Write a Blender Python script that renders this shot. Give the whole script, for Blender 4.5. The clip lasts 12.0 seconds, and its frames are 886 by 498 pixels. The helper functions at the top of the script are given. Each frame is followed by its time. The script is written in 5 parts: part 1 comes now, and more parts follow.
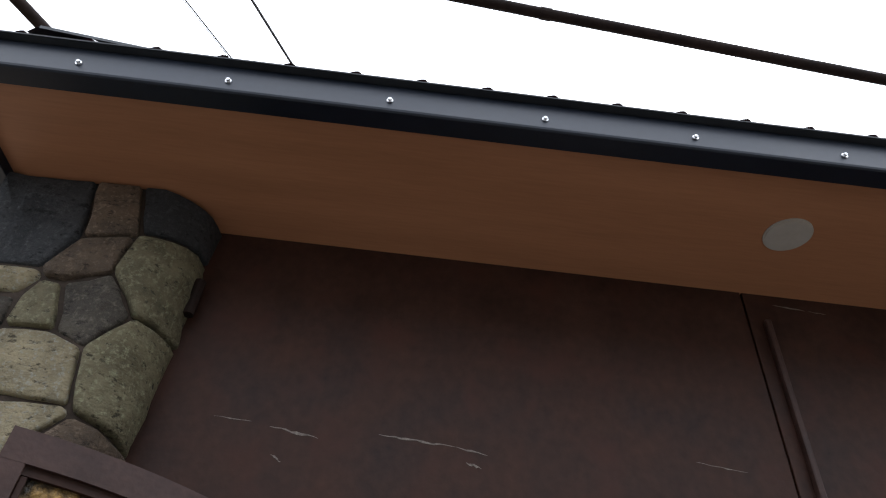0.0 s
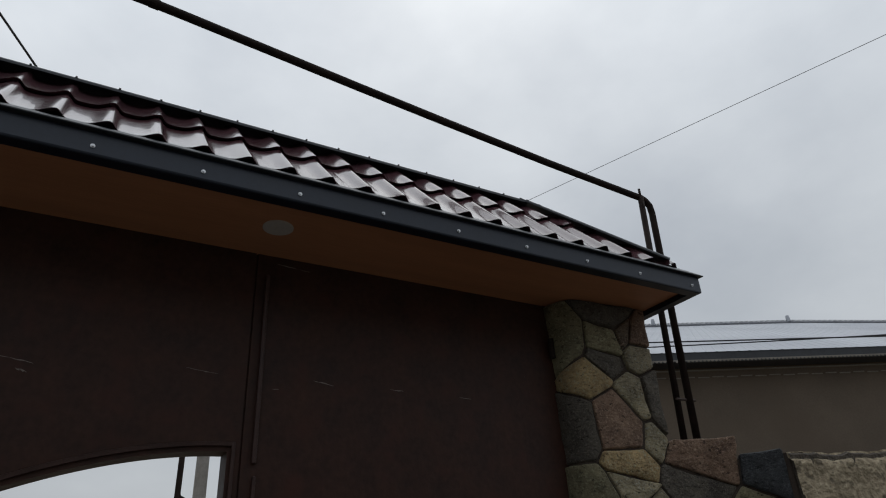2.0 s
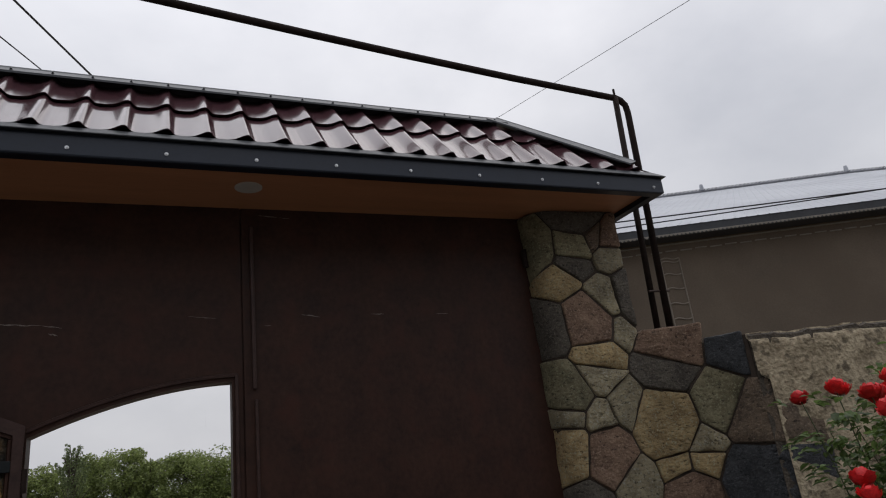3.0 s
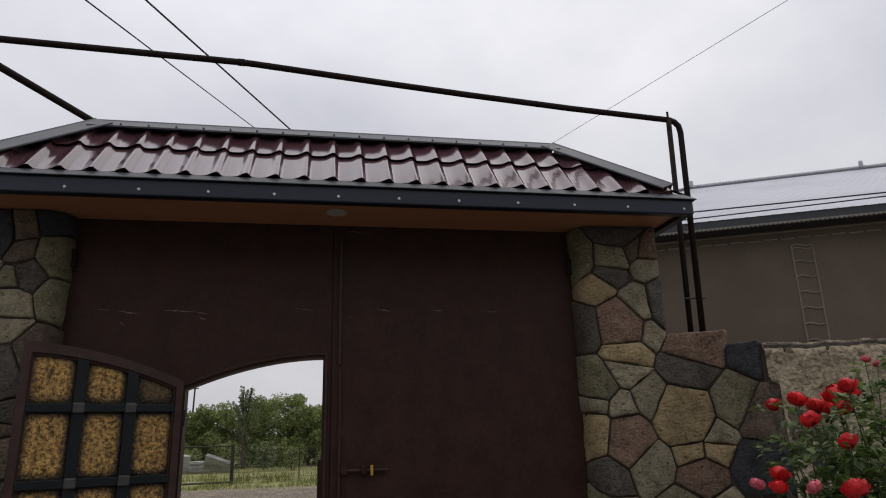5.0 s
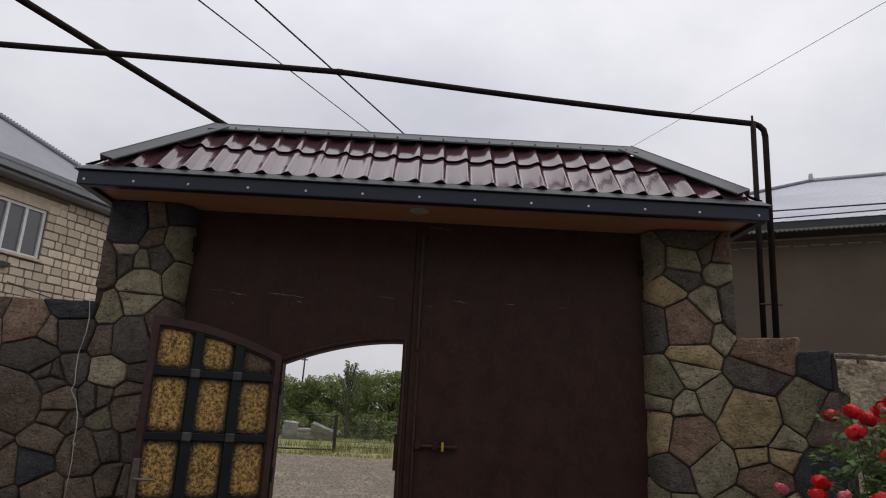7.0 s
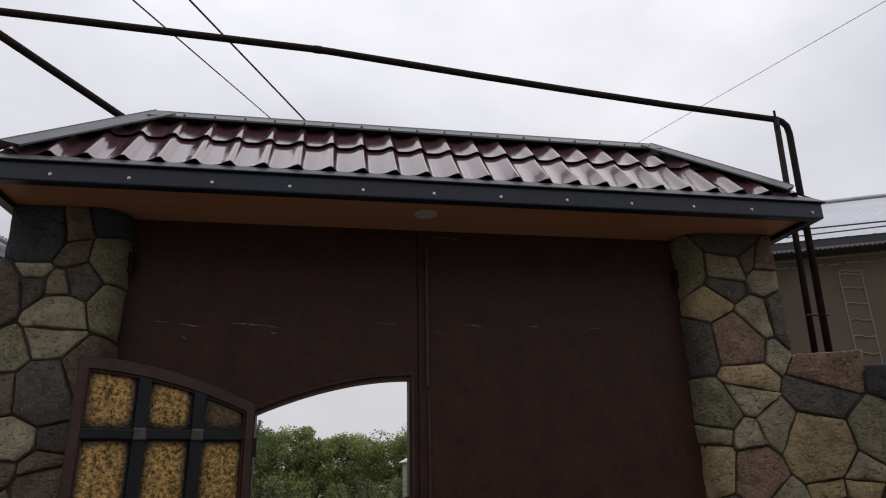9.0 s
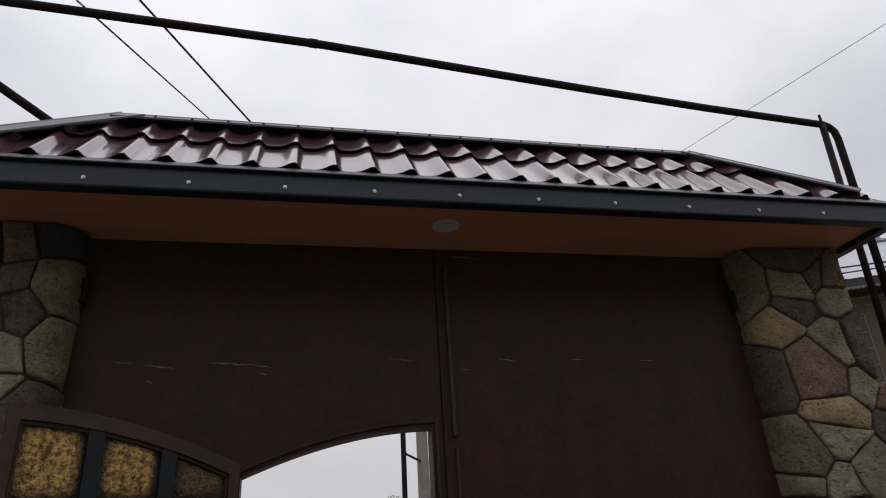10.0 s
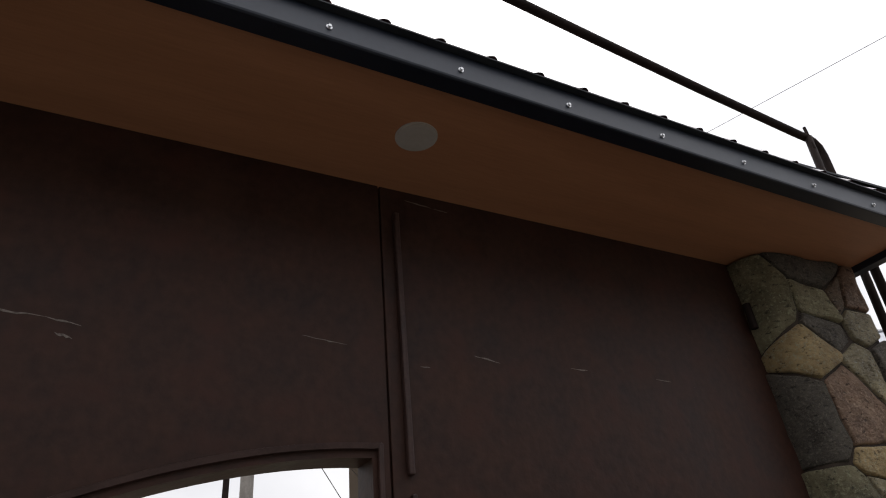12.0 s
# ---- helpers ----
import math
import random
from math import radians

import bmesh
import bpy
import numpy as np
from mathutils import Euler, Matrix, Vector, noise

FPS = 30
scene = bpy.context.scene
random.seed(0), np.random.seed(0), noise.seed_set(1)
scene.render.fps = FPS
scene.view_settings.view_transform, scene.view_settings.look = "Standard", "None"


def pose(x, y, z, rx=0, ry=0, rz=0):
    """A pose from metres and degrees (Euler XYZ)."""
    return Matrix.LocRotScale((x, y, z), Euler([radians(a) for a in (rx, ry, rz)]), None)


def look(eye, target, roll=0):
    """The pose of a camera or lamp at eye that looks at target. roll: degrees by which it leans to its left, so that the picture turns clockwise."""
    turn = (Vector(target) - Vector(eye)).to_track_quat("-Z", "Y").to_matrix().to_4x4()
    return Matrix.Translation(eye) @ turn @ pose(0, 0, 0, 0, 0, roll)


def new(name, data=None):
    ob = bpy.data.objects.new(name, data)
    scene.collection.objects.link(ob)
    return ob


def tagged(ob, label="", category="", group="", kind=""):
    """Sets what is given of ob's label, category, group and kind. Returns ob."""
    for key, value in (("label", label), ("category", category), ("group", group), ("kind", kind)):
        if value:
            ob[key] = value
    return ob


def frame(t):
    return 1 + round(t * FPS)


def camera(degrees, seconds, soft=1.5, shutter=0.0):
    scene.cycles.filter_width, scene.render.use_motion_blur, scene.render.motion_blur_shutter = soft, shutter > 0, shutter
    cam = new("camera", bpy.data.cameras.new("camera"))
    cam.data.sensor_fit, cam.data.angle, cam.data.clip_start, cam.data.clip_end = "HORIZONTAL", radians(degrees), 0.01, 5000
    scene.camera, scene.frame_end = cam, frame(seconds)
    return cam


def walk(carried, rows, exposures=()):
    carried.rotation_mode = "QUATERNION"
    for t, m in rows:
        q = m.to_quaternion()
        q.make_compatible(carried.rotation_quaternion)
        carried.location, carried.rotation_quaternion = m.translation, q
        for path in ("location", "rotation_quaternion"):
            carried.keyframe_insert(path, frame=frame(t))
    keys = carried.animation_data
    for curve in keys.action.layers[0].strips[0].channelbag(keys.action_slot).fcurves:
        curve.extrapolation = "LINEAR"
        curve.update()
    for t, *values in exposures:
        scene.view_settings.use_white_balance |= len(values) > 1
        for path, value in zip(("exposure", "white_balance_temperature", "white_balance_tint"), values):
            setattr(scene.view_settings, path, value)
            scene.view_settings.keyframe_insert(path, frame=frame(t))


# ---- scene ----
cam = camera(68.2, 12.0, soft=1.1)
PATH = [
    (0, (-1.070, -1.635, 1.655), (-1.015, -0.130, 2.971), 5.2),
    (0.2, (-1.053, -1.774, 1.678), (-0.630, -0.255, 2.909), 0.2),
    (0.5, (-0.985, -1.991, 1.618), (0.022, -0.651, 2.709), -3.5),
    (0.7, (-0.950, -2.062, 1.537), (0.262, -0.813, 2.522), -5.6),
    (1, (-0.924, -2.217, 1.540), (0.444, -1.068, 2.439), -9.0),
    (1.5, (-0.786, -2.595, 1.549), (0.169, -1.100, 2.473), -3.5),
    (2, (-0.706, -2.927, 1.503), (0.209, -1.411, 2.432), -3.5),
    (2.5, (-0.577, -3.216, 1.574), (0.285, -1.556, 2.283), -6.0),
    (4.5, (-0.063, -4.420, 1.557), (0.475, -2.582, 2.130), -3.0),
    (5, (-0.068, -4.608, 1.555), (0.284, -2.716, 2.101), -1.6),
    (5.5, (-0.048, -4.787, 1.554), (0.158, -2.859, 2.044), 1.0),
    (6, (0.054, -4.921, 1.596), (0.165, -2.980, 2.063), 1.3),
    (6.5, (0.205, -5.008, 1.557), (0.254, -3.065, 2.030), 0.5),
    (7, (0.110, -4.986, 1.559), (0.144, -3.048, 2.054), 2.8),
    (9, (-0.570, -3.969, 1.560), (-0.229, -2.105, 2.200), -1.3),
    (9.5, (-0.638, -3.589, 1.540), (-0.235, -1.772, 2.274), -1.5),
    (10, (-0.701, -3.209, 1.551), (-0.289, -1.435, 2.378), -3.7),
    (10.5, (-0.785, -2.848, 1.606), (-0.205, -1.148, 2.486), -5.0),
    (11, (-0.723, -2.451, 1.602), (-0.092, -0.819, 2.572), -5.0),
    (11.5, (-0.739, -2.077, 1.593), (0.039, -0.539, 2.607), -5.5),
    (12, (-0.777, -1.731, 1.617), (0.081, -0.250, 2.652), -5.9),
]
EXPOSURES = [(0, 1.45, 6150, 7), (0.3, 0.92, 6200, 6), (0.5, 0.27, 6000, 3), (0.7, -0.08, 6100, 2), (1, -0.4, 6150, 2), (1.5, -0.52, 6150, 2), (2, -0.4, 6250, 4), (2.5, -0.15, 6400, 7), (4.5, -0.03, 6500, 11), (7.0, 0.0, 6500, 11), (9.0, 0.03, 6500, 11), (10.0, -0.10, 6500, 11), (10.5, -0.07, 6500, 10), (11.0, -0.11, 6500, 10), (11.5, 0.12, 6650, 9), (12.0, 0.48, 6650, 9)]
walk(cam, [(t, look(eye, target, roll)) for t, eye, target, roll in PATH], EXPOSURES)

# ---- light ----
world = bpy.data.worlds.new("overcast_sky")
scene.world = world
world.use_nodes = True
wn, wl = world.node_tree.nodes, world.node_tree.links
wn.clear()
SUN_EL, SUN_ROT = radians(60), radians(35)
sky = wn.new("ShaderNodeTexSky")
sky.sky_type = "NISHITA"
sky.sun_disc = False
sky.sun_elevation, sky.sun_rotation = SUN_EL, SUN_ROT
sky.dust_density, sky.air_density = 4.0, 1.5
dim = wn.new("ShaderNodeMix")
dim.data_type = "RGBA"
dim.blend_type = "MULTIPLY"
dim.inputs[0].default_value = 1.0
dim.inputs[7].default_value = (0.09, 0.09, 0.09, 1)
wl.new(sky.outputs[0], dim.inputs[6])
wtc = wn.new("ShaderNodeTexCoord")
wmap = wn.new("ShaderNodeMapping")
wmap.inputs["Scale"].default_value = (1.0, 1.0, 1.6)
wmap.inputs["Location"].default_value = (3.1, 0.4, 0.0)
wl.new(wtc.outputs["Generated"], wmap.inputs[0])
wno = wn.new("ShaderNodeTexNoise")
wno.inputs["Scale"].default_value = 1.9
wno.inputs["Detail"].default_value = 6.0
wno.inputs["Roughness"].default_value = 0.52
wl.new(wmap.outputs[0], wno.inputs["Vector"])
wra = wn.new("ShaderNodeValToRGB")
wra.color_ramp.elements[0].position, wra.color_ramp.elements[1].position = 0.34, 0.66
wra.color_ramp.elements[0].color = (0.61, 0.62, 0.68, 1)
wra.color_ramp.elements[1].color = (0.87, 0.865, 0.91, 1)
wl.new(wno.outputs[0], wra.inputs[0])
wmix = wn.new("ShaderNodeMix")
wmix.data_type = "RGBA"
wmix.inputs[0].default_value = 0.93
wl.new(dim.outputs[2], wmix.inputs[6])
wsep = wn.new("ShaderNodeSeparateXYZ")
wl.new(wtc.outputs["Generated"], wsep.inputs[0])
wsq = wn.new("ShaderNodeMath")
wsq.operation = "MULTIPLY"
wl.new(wsep.outputs["Z"], wsq.inputs[0])
wl.new(wsep.outputs["Z"], wsq.inputs[1])
wup = wn.new("ShaderNodeMath")
wup.operation = "MULTIPLY_ADD"
wup.inputs[1].default_value, wup.inputs[2].default_value = 0.95, 0.81
wl.new(wsq.outputs[0], wup.inputs[0])
wgr = wn.new("ShaderNodeVectorMath")
wgr.operation = "SCALE"
wl.new(wra.outputs[0], wgr.inputs[0])
wl.new(wup.outputs[0], wgr.inputs["Scale"])
wl.new(wgr.outputs[0], wmix.inputs[7])
wbg = wn.new("ShaderNodeBackground")
wbg.inputs[1].default_value = 1.0
wl.new(wmix.outputs[2], wbg.inputs[0])
wout = wn.new("ShaderNodeOutputWorld")
wl.new(wbg.outputs[0], wout.inputs[0])

sun_data = bpy.data.lights.new("sun", "SUN")
sun_data.energy, sun_data.angle, sun_data.color = 0.5, radians(110), (1.0, 0.97, 0.93)
sun = new("sun", sun_data)
sun.matrix_world = look((10, 14, 30), (0, 0, 0))


# ---- materials ----
def material(name, low, high, scale=6.0, rough=(0.5, 0.7), bump=0.2, bump_scale=60.0, metal=0.0, fine=0.35, stretch=(1, 1, 1), vary=0.0,
             spec=0.5, coat=0.0, third=None, third_scale=2.0, third_at=0.6, span=(0.33, 0.67), depth=0.01, third_soft=0.08):
    """Two scales of noise between two base colours, an optional third colour in patches, roughness range and fine relief."""
    m = bpy.data.materials.new(name)
    m.use_nodes = True
    n, l = m.node_tree.nodes, m.node_tree.links
    b = n["Principled BSDF"]
    tc = n.new("ShaderNodeTexCoord")
    mp = n.new("ShaderNodeMapping")
    mp.inputs["Scale"].default_value = stretch
    l.new(tc.outputs["Object"], mp.inputs[0])
    big, small = n.new("ShaderNodeTexNoise"), n.new("ShaderNodeTexNoise")
    big.inputs["Scale"].default_value, small.inputs["Scale"].default_value = scale, bump_scale
    big.inputs["Detail"].default_value, small.inputs["Detail"].default_value = 5.0, 4.0
    l.new(mp.outputs[0], big.inputs["Vector"])
    l.new(mp.outputs[0], small.inputs["Vector"])
    mixf = n.new("ShaderNodeMix")
    mixf.inputs[0].default_value = fine
    l.new(big.outputs[0], mixf.inputs[2])
    l.new(small.outputs[0], mixf.inputs[3])
    ramp = n.new("ShaderNodeValToRGB")
    ramp.color_ramp.elements[0].position, ramp.color_ramp.elements[1].position = span
    ramp.color_ramp.elements[0].color, ramp.color_ramp.elements[1].color = (*low, 1), (*high, 1)
    l.new(mixf.outputs[0], ramp.inputs[0])
    colour = ramp.outputs[0]
    if third:
        pat, pr, pm = n.new("ShaderNodeTexNoise"), n.new("ShaderNodeValToRGB"), n.new("ShaderNodeMix")
        pat.inputs["Scale"].default_value, pat.inputs["Detail"].default_value = third_scale, 6.0
        pr.color_ramp.elements[0].position, pr.color_ramp.elements[1].position = third_at, third_at + third_soft
        pm.data_type = "RGBA"
        l.new(tc.outputs["Object"], pat.inputs["Vector"])
        l.new(pat.outputs[0], pr.inputs[0])
        l.new(pr.outputs[0], pm.inputs[0])
        l.new(colour, pm.inputs[6])
        pm.inputs[7].default_value = (*third, 1)
        colour = pm.outputs[2]
    if vary:
        info, hs, mr = n.new("ShaderNodeObjectInfo"), n.new("ShaderNodeHueSaturation"), n.new("ShaderNodeMapRange")
        mr.inputs[3].default_value, mr.inputs[4].default_value = 1 - vary, 1 + vary
        l.new(info.outputs["Random"], mr.inputs[0])
        l.new(mr.outputs[0], hs.inputs["Value"])
        l.new(colour, hs.inputs["Color"])
        colour = hs.outputs[0]
    l.new(colour, b.inputs["Base Color"])
    rr = n.new("ShaderNodeMapRange")
    rr.inputs[3].default_value, rr.inputs[4].default_value = rough
    l.new(big.outputs[0], rr.inputs[0])
    l.new(rr.outputs[0], b.inputs["Roughness"])
    b.inputs["Metallic"].default_value = metal
    b.inputs["Specular IOR Level"].default_value = spec
    b.inputs["Coat Weight"].default_value = coat
    if bump:
        bp = n.new("ShaderNodeBump")
        bp.inputs["Strength"].default_value, bp.inputs["Distance"].default_value = bump, depth
        l.new(mixf.outputs[0], bp.inputs["Height"])
        l.new(bp.outputs[0], b.inputs["Normal"])
    return m


GATE = material("brown_gate_paint", (0.0190, 0.0083, 0.0060), (0.060, 0.0262, 0.0168), 6.0, (0.40, 0.70), 0.35, 34, fine=0.42, spec=0.25, span=(0.30, 0.72), stretch=(1, 1, 0.9), third=(0.052, 0.0188, 0.0120), third_scale=6.5, third_at=0.52, third_soft=0.20)
# worn edge paint, high tone raised to carry the cover strip's highlight
GATE_EDGE = material("brown_worn_lit_edge", (0.030, 0.0140, 0.0108), (0.064, 0.0330, 0.0265), 14, (0.42, 0.62), 0.2, 80, spec=0.35)
SCUFF = material("pale_scuff", (0.08, 0.066, 0.056), (0.26, 0.225, 0.195), 40, (0.7, 0.9), 0.2, 160, fine=0.5)
SOFFIT = material("brown_soffit_board", (0.385, 0.170, 0.082), (0.50, 0.227, 0.114), 3.0, (0.45, 0.6), 0.06, 40, stretch=(0.25, 3.0, 1))
FASCIA = material("anthracite_sheet", (0.0075, 0.0115, 0.0205), (0.0130, 0.0190, 0.0330), 3.0, (0.30, 0.45), 0.03, 50, metal=0.15, spec=0.5)
FLASH = material("grey_ridge_flashing", (0.024, 0.026, 0.031), (0.042, 0.046, 0.052), 5.0, (0.36, 0.55), 0.12, 30, metal=0.2, third=(0.055, 0.059, 0.066), third_scale=5, third_at=0.60, third_soft=0.2)
TILE = material("wet_maroon_metal_tile", (0.068, 0.028, 0.034), (0.100, 0.047, 0.055), 6.0, (0.13, 0.21), 0.012, 16, spec=0.8, coat=0.4)
SCREW = material("zinc_screw", (0.55, 0.56, 0.57), (0.7, 0.7, 0.71), 60, (0.25, 0.4), 0.05, 200, metal=0.9)
LAMP_WHITE = material("matte_lamp_diffuser", (0.46, 0.42, 0.37), (0.53, 0.49, 0.44), 20, (0.5, 0.6), 0.0)
PIPE = material("black_painted_pipe", (0.012, 0.0085, 0.0075), (0.032, 0.0215, 0.0180), 9.0, (0.6, 0.8), 0.15, 70, spec=0.10)
RUST = material("rusty_pipe", (0.030, 0.016, 0.012), (0.065, 0.036, 0.026), 14.0, (0.6, 0.85), 0.3, 70)
CABLE = material("cable_black", (0.012, 0.012, 0.014), (0.02, 0.02, 0.022), 9, (0.5, 0.6), 0.0)
CABLE_WHITE = material("cable_white", (0.42, 0.40, 0.36), (0.55, 0.53, 0.48), 9, (0.5, 0.6), 0.0)
MORTAR = material("dark_mortar", (0.026, 0.018, 0.013), (0.072, 0.052, 0.038), 12, (0.85, 0.95), 0.6, 120)


def stone_material(name, low, high):
    """Hewn rubble: cloudy tone, mineral specks, small dark pits lying along the bed, and a chiselled relief."""
    m = bpy.data.materials.new(name)
    m.use_nodes = True
    n, l = m.node_tree.nodes, m.node_tree.links
    b = n["Principled BSDF"]
    tc, info, shift = n.new("ShaderNodeTexCoord"), n.new("ShaderNodeObjectInfo"), n.new("ShaderNodeVectorMath")
    shift.operation = "MULTIPLY_ADD"
    shift.inputs[1].default_value = (17.0, 9.0, 23.0)
    l.new(info.outputs["Random"], shift.inputs[0])
    l.new(tc.outputs["Object"], shift.inputs[2])

    def grain(scale, detail, rough, stretch=(1, 1, 1)):
        mp, t = n.new("ShaderNodeMapping"), n.new("ShaderNodeTexNoise")
        mp.inputs["Scale"].default_value = stretch
        l.new(shift.outputs[0], mp.inputs[0])
        l.new(mp.outputs[0], t.inputs["Vector"])
        t.inputs["Scale"].default_value, t.inputs["Detail"].default_value, t.inputs["Roughness"].default_value = scale, detail, rough
        return t.outputs[0]

    def ramp(src, p0, p1, c0=(0, 0, 0), c1=(1, 1, 1)):
        r = n.new("ShaderNodeValToRGB")
        r.color_ramp.elements[0].position, r.color_ramp.elements[1].position = p0, p1
        r.color_ramp.elements[0].color, r.color_ramp.elements[1].color = (*c0, 1), (*c1, 1)
        l.new(src, r.inputs[0])
        return r.outputs[0]

    def blend(fac, first, second):
        x = n.new("ShaderNodeMix")
        x.data_type = "RGBA"
        l.new(fac, x.inputs[0])
        l.new(first, x.inputs[6])
        if isinstance(second, tuple):
            x.inputs[7].default_value = (*second, 1)
        else:
            l.new(second, x.inputs[7])
        return x.outputs[2]

    cloud, speck, pits, chisel = grain(9, 8, 0.68), grain(70, 4, 0.7), grain(30, 6, 0.72, (1, 1, 1.8)), grain(20, 8, 0.68, (1, 1, 1.5))
    low, high = tuple(q * 1.65 for q in low), tuple(q * 1.75 for q in high)
    colour = ramp(cloud, 0.33, 0.68, low, high)
    pale = tuple(min(0.5, q * 1.35 + 0.02) for q in high)
    colour = blend(ramp(speck, 0.52, 0.68, (0, 0, 0), (0.85, 0.85, 0.85)), colour, pale)
    dark = tuple(q * 0.5 for q in low)
    colour = blend(ramp(pits, 0.56, 0.64), colour, dark)
    hs, mr = n.new("ShaderNodeHueSaturation"), n.new("ShaderNodeMapRange")
    mr.inputs[3].default_value, mr.inputs[4].default_value = 0.82, 1.2
    l.new(info.outputs["Random"], mr.inputs[0])
    l.new(mr.outputs[0], hs.inputs["Value"])
    l.new(colour, hs.inputs["Color"])
    l.new(hs.outputs[0], b.inputs["Base Color"])
    b.inputs["Specular IOR Level"].default_value = 0.4
    l.new(ramp(cloud, 0.3, 0.7, (0.62, 0.62, 0.62), (0.85, 0.85, 0.85)), b.inputs["Roughness"])
    first, second, third = (n.new("ShaderNodeBump") for _ in range(3))
    for bump, src, strength, depth in ((first, chisel, 1.0, 0.045), (second, pits, 0.9, 0.018), (third, speck, 0.5, 0.006)):
        bump.inputs["Strength"].default_value, bump.inputs["Distance"].default_value = strength, depth
        l.new(src, bump.inputs["Height"])
    second.invert = True
    l.new(first.outputs[0], second.inputs["Normal"])
    l.new(second.outputs[0], third.inputs["Normal"])
    l.new(third.outputs[0], b.inputs["Normal"])
    return m


STONE_TONES = {
    "G": ("stone_green_grey", (0.09, 0.078, 0.043), (0.225, 0.198, 0.12)),
    "L": ("stone_light_grey", (0.125, 0.104, 0.062), (0.32, 0.272, 0.172)),
    "Y": ("stone_ochre", (0.165, 0.112, 0.05), (0.37, 0.275, 0.14)),
    "R": ("stone_red_brown", (0.090, 0.053, 0.034), (0.215, 0.141, 0.095)),
    "B": ("stone_brown", (0.056, 0.04, 0.027), (0.15, 0.11, 0.076)),
    "D": ("stone_dark_slate", (0.034, 0.029, 0.023), (0.092, 0.08, 0.063)),
    "N": ("stone_blue_black", (0.02, 0.022, 0.025), (0.048, 0.05, 0.053)),
}
STONE = {}
for key, (stone_name, lo_tone, hi_tone) in STONE_TONES.items():
    STONE[key] = stone_material(stone_name, lo_tone, hi_tone)
PLASTER = material("old_cement_render", (0.22, 0.176, 0.112), (0.50, 0.415, 0.285), 7, (0.85, 0.95), 1.0, 42, fine=0.5, span=(0.38, 0.62), depth=0.04, third=(0.13, 0.104, 0.068), third_scale=15.0, third_at=0.55, third_soft=0.10)
CONCRETE = material("rough_dark_concrete", (0.045, 0.036, 0.027), (0.125, 0.103, 0.078), 22, (0.85, 0.95), 1.0, 70, fine=0.5, depth=0.03)
# courtyard ground is out of view; tone set for bounce onto soffit, gate
PAVING = material("unseen_courtyard_ground", (0.085, 0.080, 0.072), (0.145, 0.137, 0.125), 2.5, (0.35, 0.6), 0.3, 60)
DOOR_IRON = material("blackened_iron_bar", (0.0035, 0.0062, 0.0078), (0.0085, 0.0135, 0.0155), 10, (0.36, 0.5), 0.2, 90, spec=0.32)
BOSS = material("grey_iron_boss", (0.04, 0.038, 0.036), (0.10, 0.095, 0.088), 20, (0.4, 0.6), 0.2, 90, metal=0.3)
STEEL = material("brushed_steel", (0.10, 0.085, 0.068), (0.22, 0.195, 0.16), 20, (0.35, 0.5), 0.05, 150, metal=0.6)
BRASS = material("yellow_ring_paint", (0.50, 0.28, 0.03), (0.62, 0.37, 0.05), 20, (0.4, 0.5), 0.05, 60)


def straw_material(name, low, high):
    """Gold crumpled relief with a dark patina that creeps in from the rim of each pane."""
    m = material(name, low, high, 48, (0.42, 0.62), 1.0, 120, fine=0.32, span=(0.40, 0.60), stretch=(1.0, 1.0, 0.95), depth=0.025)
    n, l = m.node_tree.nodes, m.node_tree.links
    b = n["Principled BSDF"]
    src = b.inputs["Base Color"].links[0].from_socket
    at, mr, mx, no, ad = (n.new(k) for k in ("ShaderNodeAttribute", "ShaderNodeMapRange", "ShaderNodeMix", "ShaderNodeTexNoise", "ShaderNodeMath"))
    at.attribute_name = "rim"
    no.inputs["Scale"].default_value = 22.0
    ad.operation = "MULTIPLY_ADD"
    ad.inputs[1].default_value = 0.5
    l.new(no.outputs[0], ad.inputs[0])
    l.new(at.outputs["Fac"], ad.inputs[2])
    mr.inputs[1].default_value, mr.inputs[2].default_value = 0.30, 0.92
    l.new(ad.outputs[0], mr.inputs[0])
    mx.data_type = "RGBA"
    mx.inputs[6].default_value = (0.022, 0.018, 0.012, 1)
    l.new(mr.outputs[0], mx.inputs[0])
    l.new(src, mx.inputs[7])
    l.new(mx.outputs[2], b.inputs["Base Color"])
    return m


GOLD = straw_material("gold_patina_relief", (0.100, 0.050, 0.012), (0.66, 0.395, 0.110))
# the gold relief toned down: shade under the arch put into the colour
GOLD_SHADED = straw_material("shaded_gold_relief", (0.075, 0.045, 0.018), (0.17, 0.105, 0.042))


# ---- builders ----
def part(name, bm, mat, parent=None, label="", smooth=False):
    me = bpy.data.meshes.new(name)
    bm.normal_update()
    bm.to_mesh(me)
    bm.free()
    me.materials.append(mat)
    if smooth:
        me.polygons.foreach_set("use_smooth", [True] * len(me.polygons))
    ob = new(name, me)
    if parent:
        ob.parent = parent
        # parts are modelled in world space; only an empty carries an offset
        ob.matrix_parent_inverse = Matrix.Translation(parent.location).inverted() if parent.type == "EMPTY" else Matrix.Identity(4)
    if label:
        tagged(ob, label)
    return ob


def thing(name, at, label, category, group="", kind=""):
    e = new(name)
    e.location = at
    e.empty_display_size = 0.1
    return tagged(e, label, category, group, kind)


